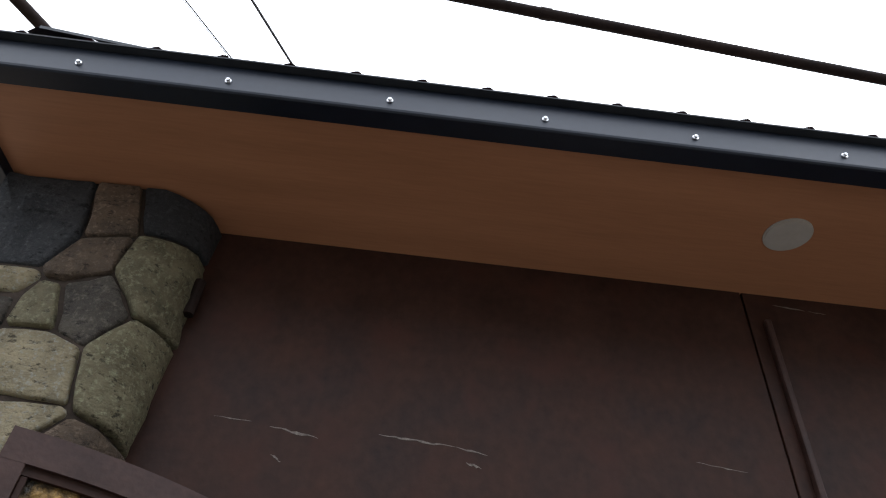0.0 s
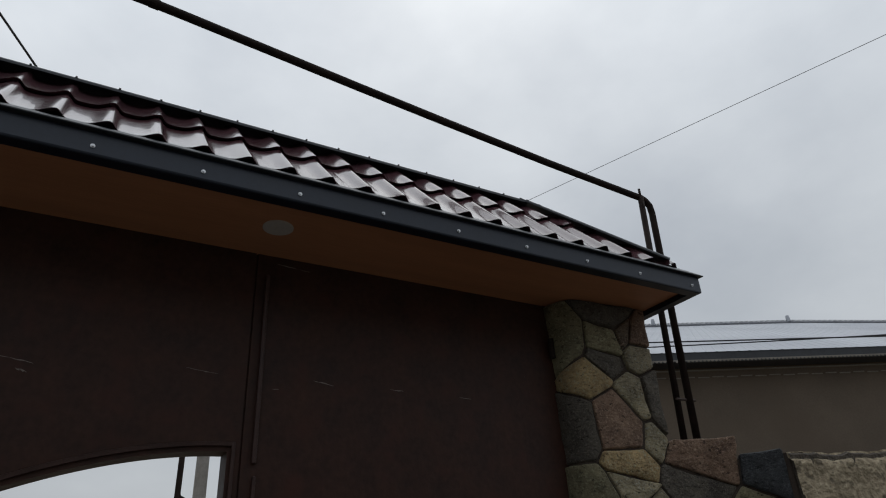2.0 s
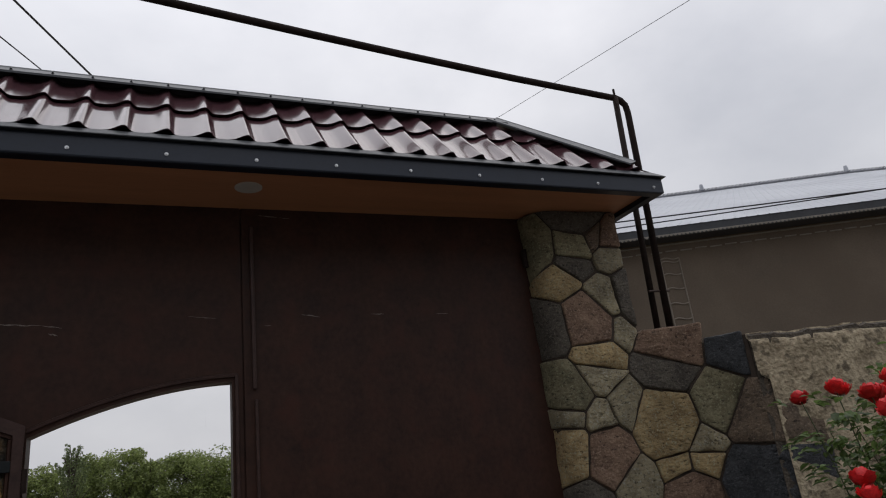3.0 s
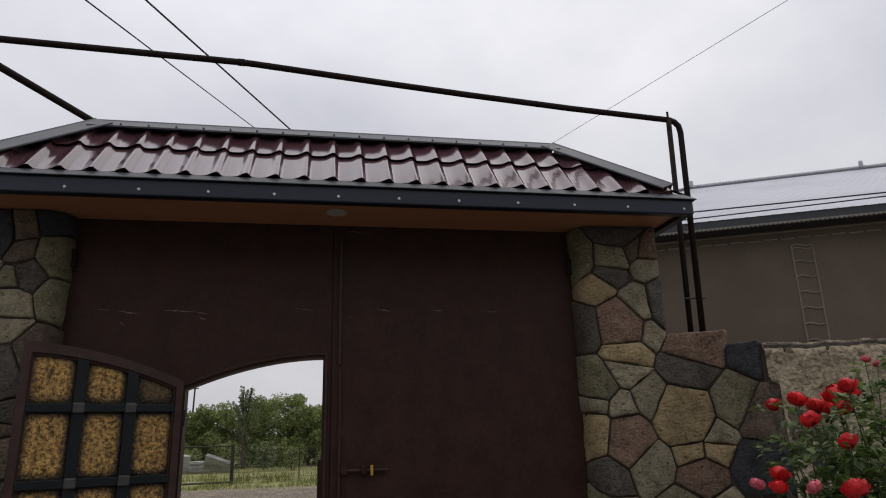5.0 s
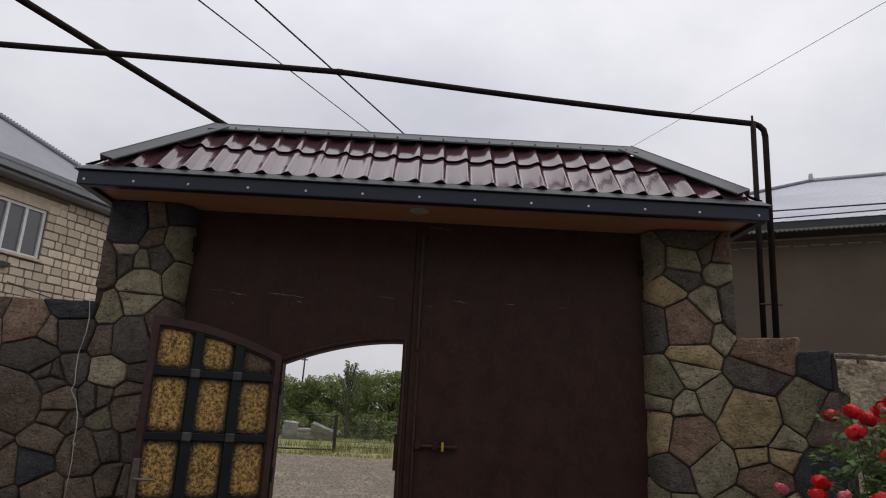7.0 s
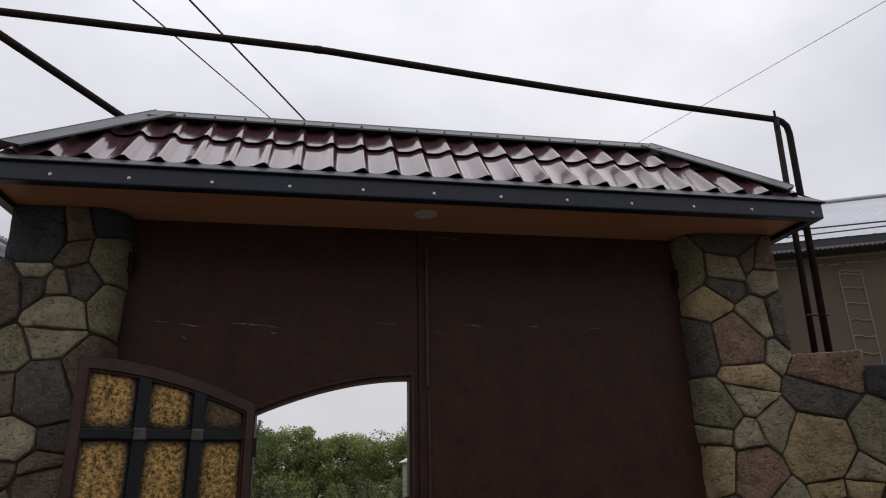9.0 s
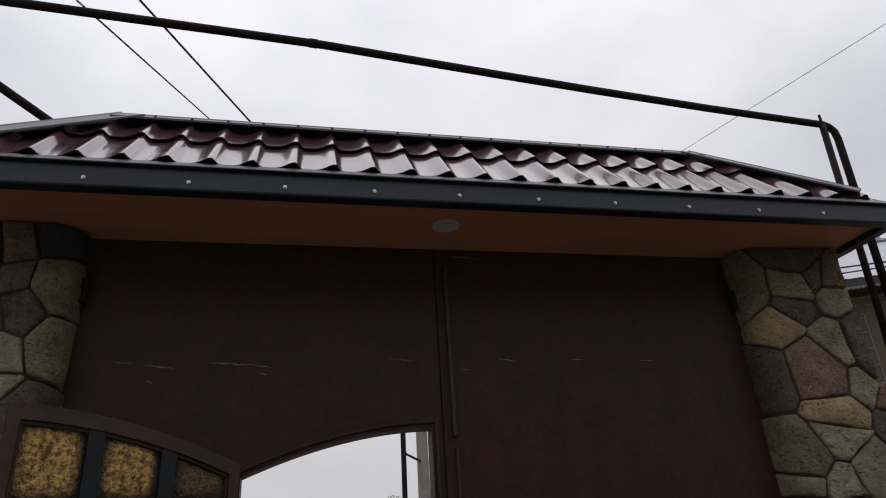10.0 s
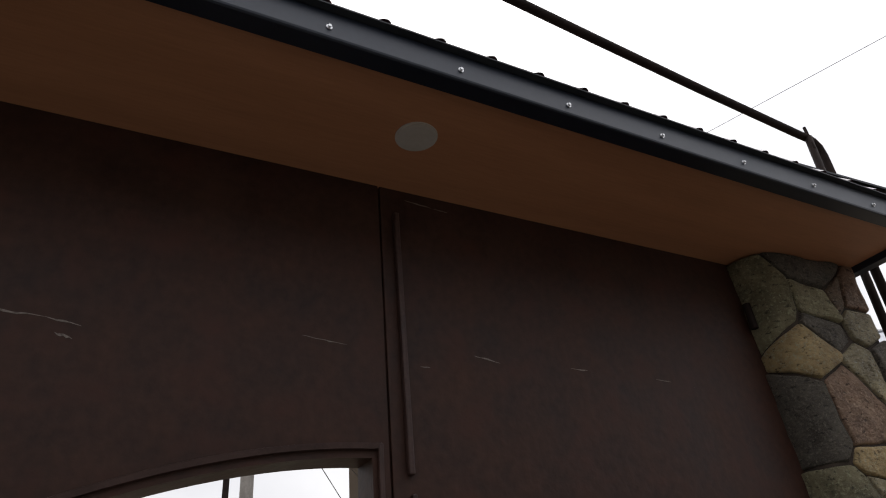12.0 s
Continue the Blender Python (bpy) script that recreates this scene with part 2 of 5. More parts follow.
def box(bm, lo, hi, bevel=0.0, m=None):
    vs = [bm.verts.new((x, y, z)) for x in (lo[0], hi[0]) for y in (lo[1], hi[1]) for z in (lo[2], hi[2])]
    fs = [bm.faces.new([vs[i] for i in f]) for f in ((0, 1, 3, 2), (4, 6, 7, 5), (0, 4, 5, 1), (2, 3, 7, 6), (0, 2, 6, 4), (1, 5, 7, 3))]
    if bevel:
        r = bmesh.ops.bevel(bm, geom=list({e for f in fs for e in f.edges}), offset=bevel, segments=2, affect="EDGES", profile=0.5)
        vs = [v for v in set(vs) | set(r["verts"]) if v.is_valid]
    if m:
        bmesh.ops.transform(bm, matrix=m, verts=vs)
    return bm


def boxes(*specs, bevel=0.0, m=None):
    bm = bmesh.new()
    for lo, hi in specs:
        box(bm, lo, hi, bevel, m)
    return bm


def tube(bm, pts, r, seg=10, caps=True, taper=None):
    """A round bar swept along points."""
    pts = [Vector(p) for p in pts]
    rings = []
    ref = Vector((0.13, 0.31, 0.94))
    for i, p in enumerate(pts):
        d = (pts[min(i + 1, len(pts) - 1)] - pts[max(i - 1, 0)]).normalized()
        a = d.cross(ref if abs(d.dot(ref)) < 0.95 else Vector((1, 0, 0))).normalized()
        b = d.cross(a)
        k = r if not taper else r * (1 + (taper - 1) * i / (len(pts) - 1))
        rings.append([bm.verts.new(p + (a * math.cos(t) + b * math.sin(t)) * k) for t in (2 * math.pi * j / seg for j in range(seg))])
    for u, v in zip(rings, rings[1:]):
        for j in range(seg):
            bm.faces.new((u[j], u[(j + 1) % seg], v[(j + 1) % seg], v[j]))
    if caps:
        bm.faces.new(rings[0][::-1])
        bm.faces.new(rings[-1])
    return bm


def bar(pts, r, seg=10, taper=None):
    return tube(bmesh.new(), pts, r, seg, True, taper)


def sag(a, b, drop, n=24):
    a, b = Vector(a), Vector(b)
    return [a.lerp(b, i / n) - Vector((0, 0, drop * 4 * (i / n) * (1 - i / n))) for i in range(n + 1)]


def prism(outline, depth, axis=1):
    """A flat outline (list of 3D points) pushed along an axis."""
    bm = bmesh.new()
    f = bm.faces.new([bm.verts.new(p) for p in outline])
    r = bmesh.ops.extrude_face_region(bm, geom=[f])
    off = [0, 0, 0]
    off[axis] = depth
    bmesh.ops.translate(bm, vec=off, verts=[v for v in r["geom"] if isinstance(v, bmesh.types.BMVert)])
    bmesh.ops.recalc_face_normals(bm, faces=bm.faces)
    return bm


# ---- ground ----
def ground_material():
    m = material("grass_and_gravel", (0.105, 0.080, 0.056), (0.275, 0.226, 0.168), 1.1, (0.75, 0.95), 1.0, 9, fine=0.5, span=(0.40, 0.60))
    n, l = m.node_tree.nodes, m.node_tree.links
    b = n["Principled BSDF"]
    src = b.inputs["Base Color"].links[0].from_socket
    tc, sep, no, ad, mr, mx, gr, gn = (n.new("ShaderNode" + k) for k in ("TexCoord", "SeparateXYZ", "TexNoise", "Math", "MapRange", "Mix", "ValToRGB", "TexNoise"))
    l.new(tc.outputs["Object"], sep.inputs[0])
    l.new(tc.outputs["Object"], no.inputs["Vector"])
    l.new(tc.outputs["Object"], gn.inputs["Vector"])
    no.inputs["Scale"].default_value, gn.inputs["Scale"].default_value, gn.inputs["Detail"].default_value = 0.5, 1.4, 8.0
    ad.operation = "MULTIPLY_ADD"
    ad.inputs[1].default_value = 3.0
    l.new(no.outputs[0], ad.inputs[0])
    l.new(sep.outputs["Y"], ad.inputs[2])
    mr.inputs[1].default_value, mr.inputs[2].default_value = 19.9, 20.8
    l.new(ad.outputs[0], mr.inputs[0])
    gr.color_ramp.elements[0].color, gr.color_ramp.elements[1].color = (0.11, 0.125, 0.036, 1), (0.29, 0.275, 0.085, 1)
    gr.color_ramp.elements[0].position, gr.color_ramp.elements[1].position = 0.3, 0.7
    l.new(gn.outputs[0], gr.inputs[0])
    mx.data_type = "RGBA"
    l.new(mr.outputs[0], mx.inputs[0])
    l.new(src, mx.inputs[6])
    l.new(gr.outputs[0], mx.inputs[7])
    l.new(mx.outputs[2], b.inputs["Base Color"])
    return m


bm = bmesh.new()
bm.faces.new([bm.verts.new(p) for p in ((-1500, -1500, 0), (1500, -1500, 0), (1500, 1500, 0), (-1500, 1500, 0))])
tagged(part("ground", bm, ground_material()), "pale gravel yard turning into rough grass beyond", "ground", kind="structure")
bm = bmesh.new()
box(bm, (-6.5, -12, -0.05), (8, 0.3, 0.006))
tagged(part("pavement", bm, PAVING), "unseen grey courtyard ground in front of gate, toned for bounce light", "pavement", kind="structure")

# ---- gate ----
ARCH_L, ARCH_R, ARCH_LOW, ARCH_TOP = -0.955, -0.07, 1.885, 2.083


def arch(x, grow=0.0):
    k = (ARCH_R - x) / (ARCH_R - ARCH_L)
    return ARCH_TOP + grow - (ARCH_TOP - ARCH_LOW) * abs(k) ** 1.9


gate = thing("double_gate", (0, 0, 0), "dark brown steel double gate between stone pillars", "gate")
xs = [ARCH_L + (ARCH_R - ARCH_L) * i / 16 for i in range(17)]
outline = [(-1.80, 0, 0.05), (ARCH_L, 0, 0.05)] + [(x, 0, arch(x)) for x in xs] + [(ARCH_R, 0, 0.05), (-0.018, 0, 0.05), (-0.018, 0, 3.045), (-1.80, 0, 3.045)]
leaf_left = part("gate_leaf", prism(outline, 0.012), GATE, gate, "steel leaf with an arched wicket opening")
leaf_right = part("gate_leaf", boxes(((-0.010, 0.0, 0.05), (1.835, 0.012, 3.045)), bevel=0.003), GATE, gate)
# unseen beam behind the leaves, added to stop light leaking under the soffit
part("leak_stop_beam", boxes(((-1.80, 0.0125, 2.96), (1.83, 0.10, 3.052)), bevel=0.004), GATE, gate)
part("backing_strip", boxes(((-0.06, 0.0125, 0.05), (0.06, 0.05, 2.955))), GATE, gate)
# box frame round the opening, deep on the far side
bm = bmesh.new()
inner = [(ARCH_L, 0.05)] + [(x, arch(x)) for x in xs] + [(ARCH_R, 0.05)]
outer = [(ARCH_L - 0.05, 0.05)] + [(x, arch(x) + 0.05) for x in xs] + [(ARCH_R + 0.05, 0.05)]
grid = [[bm.verts.new((p[0], y, p[1])) for p in ring] for ring, y in ((inner, 0.013), (inner, 0.115), (outer, 0.115), (outer, 0.013))]
for a, b in zip(grid, grid[1:] + grid[:1]):
    for i in range(len(a) - 1):
        bm.faces.new((a[i], a[i + 1], b[i + 1], b[i]))
bmesh.ops.recalc_face_normals(bm, faces=bm.faces)
part("wicket_frame", bm, GATE, gate)
# raised moulding on the near side: over the arch and down the latch side
bm = bmesh.new()
path = [(x, arch(x) + 0.030) for x in xs] + [(ARCH_R + 0.022, ARCH_TOP + 0.032)]
rings = []
for x, z in path:
    rings.append([bm.verts.new((x, y, z + dz)) for y, dz in ((0.0, -0.010), (-0.014, -0.008), (-0.016, 0.008), (0.0, 0.012))])
for a, b in zip(rings, rings[1:]):
    for j in range(3):
        bm.faces.new((a[j], a[j + 1], b[j + 1], b[j]))
bmesh.ops.recalc_face_normals(bm, faces=bm.faces)
part("arch_moulding", bm, GATE_EDGE, gate, "worn rounded moulding over arch")
part("side_moulding", boxes(((ARCH_R + 0.014, -0.016, 0.06), (ARCH_R + 0.030, 0.0, ARCH_TOP + 0.04)), bevel=0.004), GATE_EDGE, gate)
part("cover_strip", boxes(((0.032, -0.022, 2.035), (0.052, 0.0, 2.93)), bevel=0.005), GATE_EDGE, gate, "vertical steel strip over joint")
part("cover_strip", boxes(((0.040, -0.018, 0.06), (0.056, 0.0, 1.985)), bevel=0.005), GATE_EDGE, gate)
part("strike_box", boxes(((ARCH_R - 0.022, 0.02, 1.16), (ARCH_R + 0.01, 0.10, 1.42)), bevel=0.004), GATE, gate)
bolt = part("slide_bolt", boxes(((0.05, -0.030, 1.335), (0.37, -0.012, 1.352)), bevel=0.005), GATE_EDGE, gate, "sliding bolt with yellow ring")
for gx in (0.06, 0.19):
    part("bolt_guide", boxes(((gx, -0.036, 1.318), (gx + 0.04, 0.0, 1.372)), bevel=0.004), GATE, gate)
part("bolt_ring", tube(bmesh.new(), [(0.262, -0.046, 1.312), (0.262, -0.050, 1.34), (0.262, -0.046, 1.375)], 0.010, 10), BRASS, gate, "yellow bolt knob")
for hx, hz in ((-1.722, 2.755), (1.752, 2.755), (-1.722, 0.7), (1.752, 0.7)):
    part("gate_hinge", bar([(hx, -0.035, hz - 0.06), (hx, -0.035, hz + 0.06)], 0.017, 12), PIPE, gate)
rnd = random.Random(7)


def scuff(x0, x1, z0, z1, w):
    """A thin ragged rub mark on the gate's paint."""
    b = bmesh.new()
    n = max(6, int(abs(x1 - x0) / 0.014))
    up, dn = [], []
    for i in range(n + 1):
        k = i / n
        x, z = x0 + (x1 - x0) * k, z0 + (z1 - z0) * k + rnd.uniform(-0.3, 0.3) * w
        h = w * (0.15 + math.sin(math.pi * k) * rnd.uniform(0.2, 1.0)) * 0.5
        up.append(b.verts.new((x, -0.0012, z + h)))
        dn.append(b.verts.new((x, -0.0012, z - h)))
    for i in range(n):
        b.faces.new((dn[i], dn[i + 1], up[i + 1], up[i]))
    part("scuff", b, SCUFF, gate)


for row in ((-1.57, -1.47, 2.416, 2.412, 0.004), (-1.42, -1.29, 2.402, 2.386, 0.009), (-1.135, -0.93, 2.412, 2.400, 0.007), (-0.93, -0.845, 2.400, 2.387, 0.005),
            (0.085, 0.19, 3.006, 2.995, 0.006), (0.20, 0.26, 2.994, 2.992, 0.005), (0.30, 0.40, 2.425, 2.412, 0.006), (0.70, 0.775, 2.421, 2.419, 0.006),
            (-0.28, -0.14, 2.43, 2.415, 0.004), (1.10, 1.18, 2.415, 2.41, 0.003), (0.10, 0.135, 2.37, 2.368, 0.004), (-1.40, -1.37, 2.33, 2.31, 0.006),
            (-0.90, -0.86, 2.36, 2.35, 0.008), (1.30, 1.302, 2.43, 2.33, 0.004), (1.55, 1.553, 2.6, 2.5, 0.006), (-0.20, -0.195, 1.95, 1.85, 0.004)):
    scuff(*row)

# ---- open wicket door ----
HINGE, REACH = Vector((-0.962, -0.052, 0)), 0.905
door = thing("wicket_door", (HINGE.x, HINGE.y, 0.05), "open arched brown steel door with gold relief panes and black bars", "door")
DM = Matrix.Translation(HINGE) @ Matrix.Rotation(math.atan2(-0.402, -0.815), 4, "Z")
# local x runs from the hinge to the latch side, local +y is the face that is seen


def dtop(u):
    return 2.138 - 0.205 * abs(1 - u / REACH) ** 1.9


def dpart(name, b, mat, label="", parent=None, smooth=False):
    bmesh.ops.transform(b, matrix=DM, verts=b.verts)
    bmesh.ops.recalc_face_normals(b, faces=b.faces)
    return part(name, b, mat, parent or door, label, smooth)


def band(lower, upper, y0, y1, n=20, u0=0.0, u1=REACH):
    """A curved bar between two heights over the door's width."""
    b = bmesh.new()
    rings = []
    for i in range(n + 1):
        u = u0 + (u1 - u0) * i / n
        rings.append([b.verts.new((u, y, z)) for y, z in ((y0, lower(u)), (y1, lower(u)), (y1, upper(u)), (y0, upper(u)))])
    for p, q in zip(rings, rings[1:]):
        for j in range(4):
            b.faces.new((p[j], p[(j + 1) % 4], q[(j + 1) % 4], q[j]))
    b.faces.new(rings[0][::-1])
    b.faces.new(rings[-1])
    return b


# slim inner lip round the panes, set back from the face of the frame
dpart("inner_lip", band(lambda u: dtop(u) - 0.074, lambda u: dtop(u) - 0.0585, -0.014, 0.010), GATE)
for u in (0.0455, REACH - 0.0575):
    dpart("inner_lip", boxes(((u, -0.014, 0.115), (u + 0.012, 0.010, dtop(u) - 0.075)), bevel=0.002), GATE)
part_y = (-0.022, 0.022)
dpart("top_rail", band(lambda u: dtop(u) - 0.058, dtop, *part_y), GATE_EDGE)
dpart("stile", boxes(((0.0, -0.0215, 0.07), (0.045, 0.0215, dtop(0) - 0.04)), bevel=0.003), GATE_EDGE)
dpart("stile", boxes(((REACH - 0.045, -0.0215, 0.07), (REACH, 0.0215, dtop(REACH) - 0.04)), bevel=0.003), GATE_EDGE)
dpart("bottom_rail", boxes(((0.045, -0.021, 0.07), (REACH - 0.045, 0.021, 0.115)), bevel=0.003), GATE_EDGE)
dpart("back_sheet", band(lambda u: 0.08, lambda u: dtop(u) - 0.03, -0.019, -0.015), GATE)
bars_u, bars_z = (0.305, 0.590), (0.50, 0.92, 1.343, 1.765)
for u in bars_u:
    dpart("upright_bar", band(lambda q: 0.115, lambda q: dtop(q) - 0.057, -0.006, 0.016, 4, u - 0.030, u + 0.030), DOOR_IRON)
cross = {}
for z in bars_z:
    cross[z] = dpart("cross_bar", boxes(((0.045, -0.002, z - 0.024), (REACH - 0.045, 0.021, z + 0.024)), bevel=0.003), DOOR_IRON)
for u in bars_u:
    for z in bars_z:
        b = boxes(((u - 0.033, 0.018, z - 0.031), (u + 0.033, 0.034, z + 0.031)), bevel=0.009)
        dpart("boss", b, BOSS, "square iron boss", cross[z])
cols = [(0.045, bars_u[0] - 0.030), (bars_u[0] + 0.030, bars_u[1] - 0.030), (bars_u[1] + 0.030, REACH - 0.045)]
edges = [0.115] + [z for z in bars_z] + [None]
for ci, (u0, u1) in enumerate(cols):
    for ri in range(5):
        z0 = edges[ri] + (0.024 if ri else 0)
        b = bmesh.new()
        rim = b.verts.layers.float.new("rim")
        N, M = 14, 18
        vs = []
        for i in range(N + 1):
            u = u0 + (u1 - u0) * i / N
            z1 = dtop(u) - 0.057 if edges[ri + 1] is None else edges[ri + 1] - 0.024
            col = []
            for j in range(M + 1):
                z = z0 + (z1 - z0) * j / M
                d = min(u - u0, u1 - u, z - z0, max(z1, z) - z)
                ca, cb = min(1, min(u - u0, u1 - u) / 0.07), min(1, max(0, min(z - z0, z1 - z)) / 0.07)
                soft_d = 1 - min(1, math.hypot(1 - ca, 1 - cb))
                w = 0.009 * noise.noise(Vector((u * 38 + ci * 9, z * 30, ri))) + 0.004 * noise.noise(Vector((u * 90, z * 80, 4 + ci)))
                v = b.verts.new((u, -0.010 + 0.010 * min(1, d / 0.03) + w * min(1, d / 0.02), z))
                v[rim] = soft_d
                col.append(v)
            vs.append(col)
        for i in range(N):
            for j in range(M):
                b.faces.new((vs[i][j], vs[i + 1][j], vs[i + 1][j + 1], vs[i][j + 1]))
        # top pane at the hinge gets the copy with shade in its colour
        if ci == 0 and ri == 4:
            dpart("pane", b, GOLD_SHADED, "gold relief pane under arch, shade put into its colour", smooth=True)
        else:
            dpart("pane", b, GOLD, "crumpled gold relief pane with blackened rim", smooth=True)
lock = dpart("lock_plate", boxes(((REACH - 0.052, 0.022, 0.90), (REACH - 0.008, 0.030, 1.20)), bevel=0.004), STEEL, "worn steel lock plate")
b = bar([(REACH - 0.03, 0.03, 1.075), (REACH - 0.03, 0.070, 1.075), (REACH - 0.045, 0.076, 1.075), (REACH - 0.15, 0.074, 1.070)], 0.009, 12)
dpart("handle", b, STEEL, "steel lever handle", lock)
dpart("lock_cylinder", bar([(REACH - 0.03, 0.03, 1.15), (REACH - 0.03, 0.046, 1.15)], 0.013, 14), STEEL, "", lock)
for z in (0.4, 1.1, 1.7):
    dpart("door_hinge", bar([(-0.012, 0.012, z - 0.05), (-0.012, 0.012, z + 0.05)], 0.013, 12), PIPE)

# ---- canopy roof ----
EX0, EX1, EY0, EY1, EZ = -2.40, 2.50, -0.535, 0.490, 3.168
RX0, RX1, RY, RZ = -1.690, 1.693, -0.055, 3.714
roof = thing("gate_canopy", (0, 0, 3.0), "small hipped canopy with wet maroon metal tiles", "roof")
# structural deck under the tiles
bm = bmesh.new()
c = [bm.verts.new(p) for p in ((EX0 + .02, EY0 + .02, EZ), (EX1 - .02, EY0 + .02, EZ), (EX1 - .02, EY1 - .02, EZ), (EX0 + .02, EY1 - .02, EZ), (RX0, RY, RZ - .03), (RX1, RY, RZ - .03))]
for f in ((0, 1, 5, 4), (1, 2, 5), (2, 3, 4, 5), (3, 0, 4), (3, 2, 1, 0)):
    bm.faces.new([c[i] for i in f])
part("roof_deck", bm, TILE, roof)
sl = Vector((0, RY - EY0, RZ - EZ - 0.02))
SLEN = sl.length
up_dir = sl.normalized()
nrm = Vector((0, -up_dir.z, up_dir.y))
WAVE, COURSE = 0.183, 0.37
WX0 = -2.406


def wave(q):
    """Cross-section of one stamped tile: a wide pan and a narrow roll."""
    q = (q + 0.5) % 1.0 - 0.5
    return 0.031 * math.exp(-(q / (0.27 if q < 0 else 0.115)) ** 2)


def tile_mesh(x0, x1, s0, s1, clip=False):
    b = bmesh.new()
    NX, NS = 24, 4
    rows = []
    ss = [s0, s0 + 0.001] + [s0 + (s1 - s0) * j / NS for j in range(1, NS + 1)]
    for k, s in enumerate(ss):
        lift = (0.019 if s0 > 0 else 0.013) * (1 - (s - s0) / COURSE) if k else -0.002
        nose = 0.006 if k <= 1 else 0.0
        row = []
        for i in range(NX + 1):
            x = x0 + (x1 - x0) * i / NX
            h = wave((x - WX0) / WAVE)
            if k == 0:
                h = h * 0.85
            p = Vector((x, EY0, EZ)) + up_dir * (s - nose + (0.028 if k == 0 else 0)) + nrm * (0.003 + h + lift)
            row.append(b.verts.new(p))
        rows.append(row)
    edge = [b.verts.new(v.co) for v in rows[1]]
    for i in range(NX):
        b.faces.new((rows[0][i], rows[0][i + 1], edge[i + 1], edge[i]))
    for a, r in zip(rows[1:], rows[2:]):
        for i in range(NX):
            b.faces.new((a[i], a[i + 1], r[i + 1], r[i]))
    if clip:
        for (ex, rx, sg) in ((EX0, RX0, -1), (EX1, RX1, 1)):
            along = Vector((rx - ex, RY - EY0, RZ - EZ))
            n2 = along.cross(nrm).normalized()
            if n2.x * sg < 0:
                n2.negate()
            bmesh.ops.bisect_plane(b, geom=list(b.verts) + list(b.edges) + list(b.faces), plane_co=Vector((ex - sg * 0.075, EY0, EZ)), plane_no=n2, clear_outer=True)
    return b


n_wave = int((EX1 - WX0) / WAVE) + 1
for r in range(3):
    s0, s1 = r * COURSE, min((r + 1) * COURSE, SLEN)
    if s1 - s0 < 0.03:
        continue
    for w in range(n_wave):
        x0, x1 = WX0 + (w - 0.5) * WAVE, WX0 + (w + 0.5) * WAVE
        k = s1 / SLEN
        lim0, lim1 = EX0 + (RX0 - EX0) * k, EX1 + (RX1 - EX1) * k
        low0, low1 = EX0 + (RX0 - EX0) * s0 / SLEN, EX1 + (RX1 - EX1) * s0 / SLEN
        if x1 < low0 or x0 > low1:
            continue
        b = tile_mesh(x0, x1, s0, s1, x0 < lim0 + 0.02 or x1 > lim1 - 0.02)
        if len(b.faces) == 0:
            b.free()
            continue
        part("roof_tile", b, TILE, roof, smooth=True)


def strip_cap(name, a, b_, left, right, w, lift=0.035):
    """Folded flashing along a roof edge from a to b_, with two wings that fall to either side."""
    bb = bmesh.new()
    a, b_ = Vector(a), Vector(b_)
    d = (b_ - a).normalized()
    prof = []
    for side, sg in ((left, 1), (right, -1)):
        prof.append((Vector(side).normalized(), w))
    rows = []
    for p in (a, b_):
        top = p + Vector((0, 0, lift))
        puff = Vector((0, 0, 0.036))
        lo1, lo2 = top + prof[0][0] * w + puff, top + prof[1][0] * w + puff
        rows.append([bb.verts.new(q) for q in (lo1 - Vector((0, 0, 0.012)), lo1, top + prof[0][0] * 0.012, top + Vector((0, 0, 0.004)), top + prof[1][0] * 0.012, lo2, lo2 - Vector((0, 0, 0.012)))])
    for i in range(6):
        bb.faces.new((rows[0][i], rows[0][i + 1], rows[1][i + 1], rows[1][i]))
    bmesh.ops.recalc_face_normals(bb, faces=bb.faces)
    return part(name, bb, FLASH, roof)


front_dn = -up_dir
back_dn = Vector((0, EY1 - RY, EZ - RZ)).normalized()
strip_cap("ridge_flashing", (RX0 - 0.014, RY, RZ), (RX1 + 0.014, RY, RZ), front_dn, back_dn, 0.175, 0.050)
# roofing screws through the flashing into each roll
crown = Vector((0, RY, RZ + 0.050))
low_edge = crown + front_dn * 0.175 + Vector((0, 0, 0.036))
seat = crown.lerp(low_edge, 0.80)
cap_n = Vector((0, -(low_edge - crown).z, (low_edge - crown).y)).normalized() * -1
for w in range(1, n_wave):
    x = WX0 + w * WAVE
    if RX0 + 0.03 < x < RX1 - 0.03:
        b = bmesh.new()
        p = seat + Vector((x, 0, 0))
        tube(b, [p - cap_n * 0.002, p + cap_n * 0.003], 0.0085, 8)
        tube(b, [p + cap_n * 0.003, p + cap_n * 0.010], 0.0048, 6)
        part("roofing_screw", b, FLASH, roof)
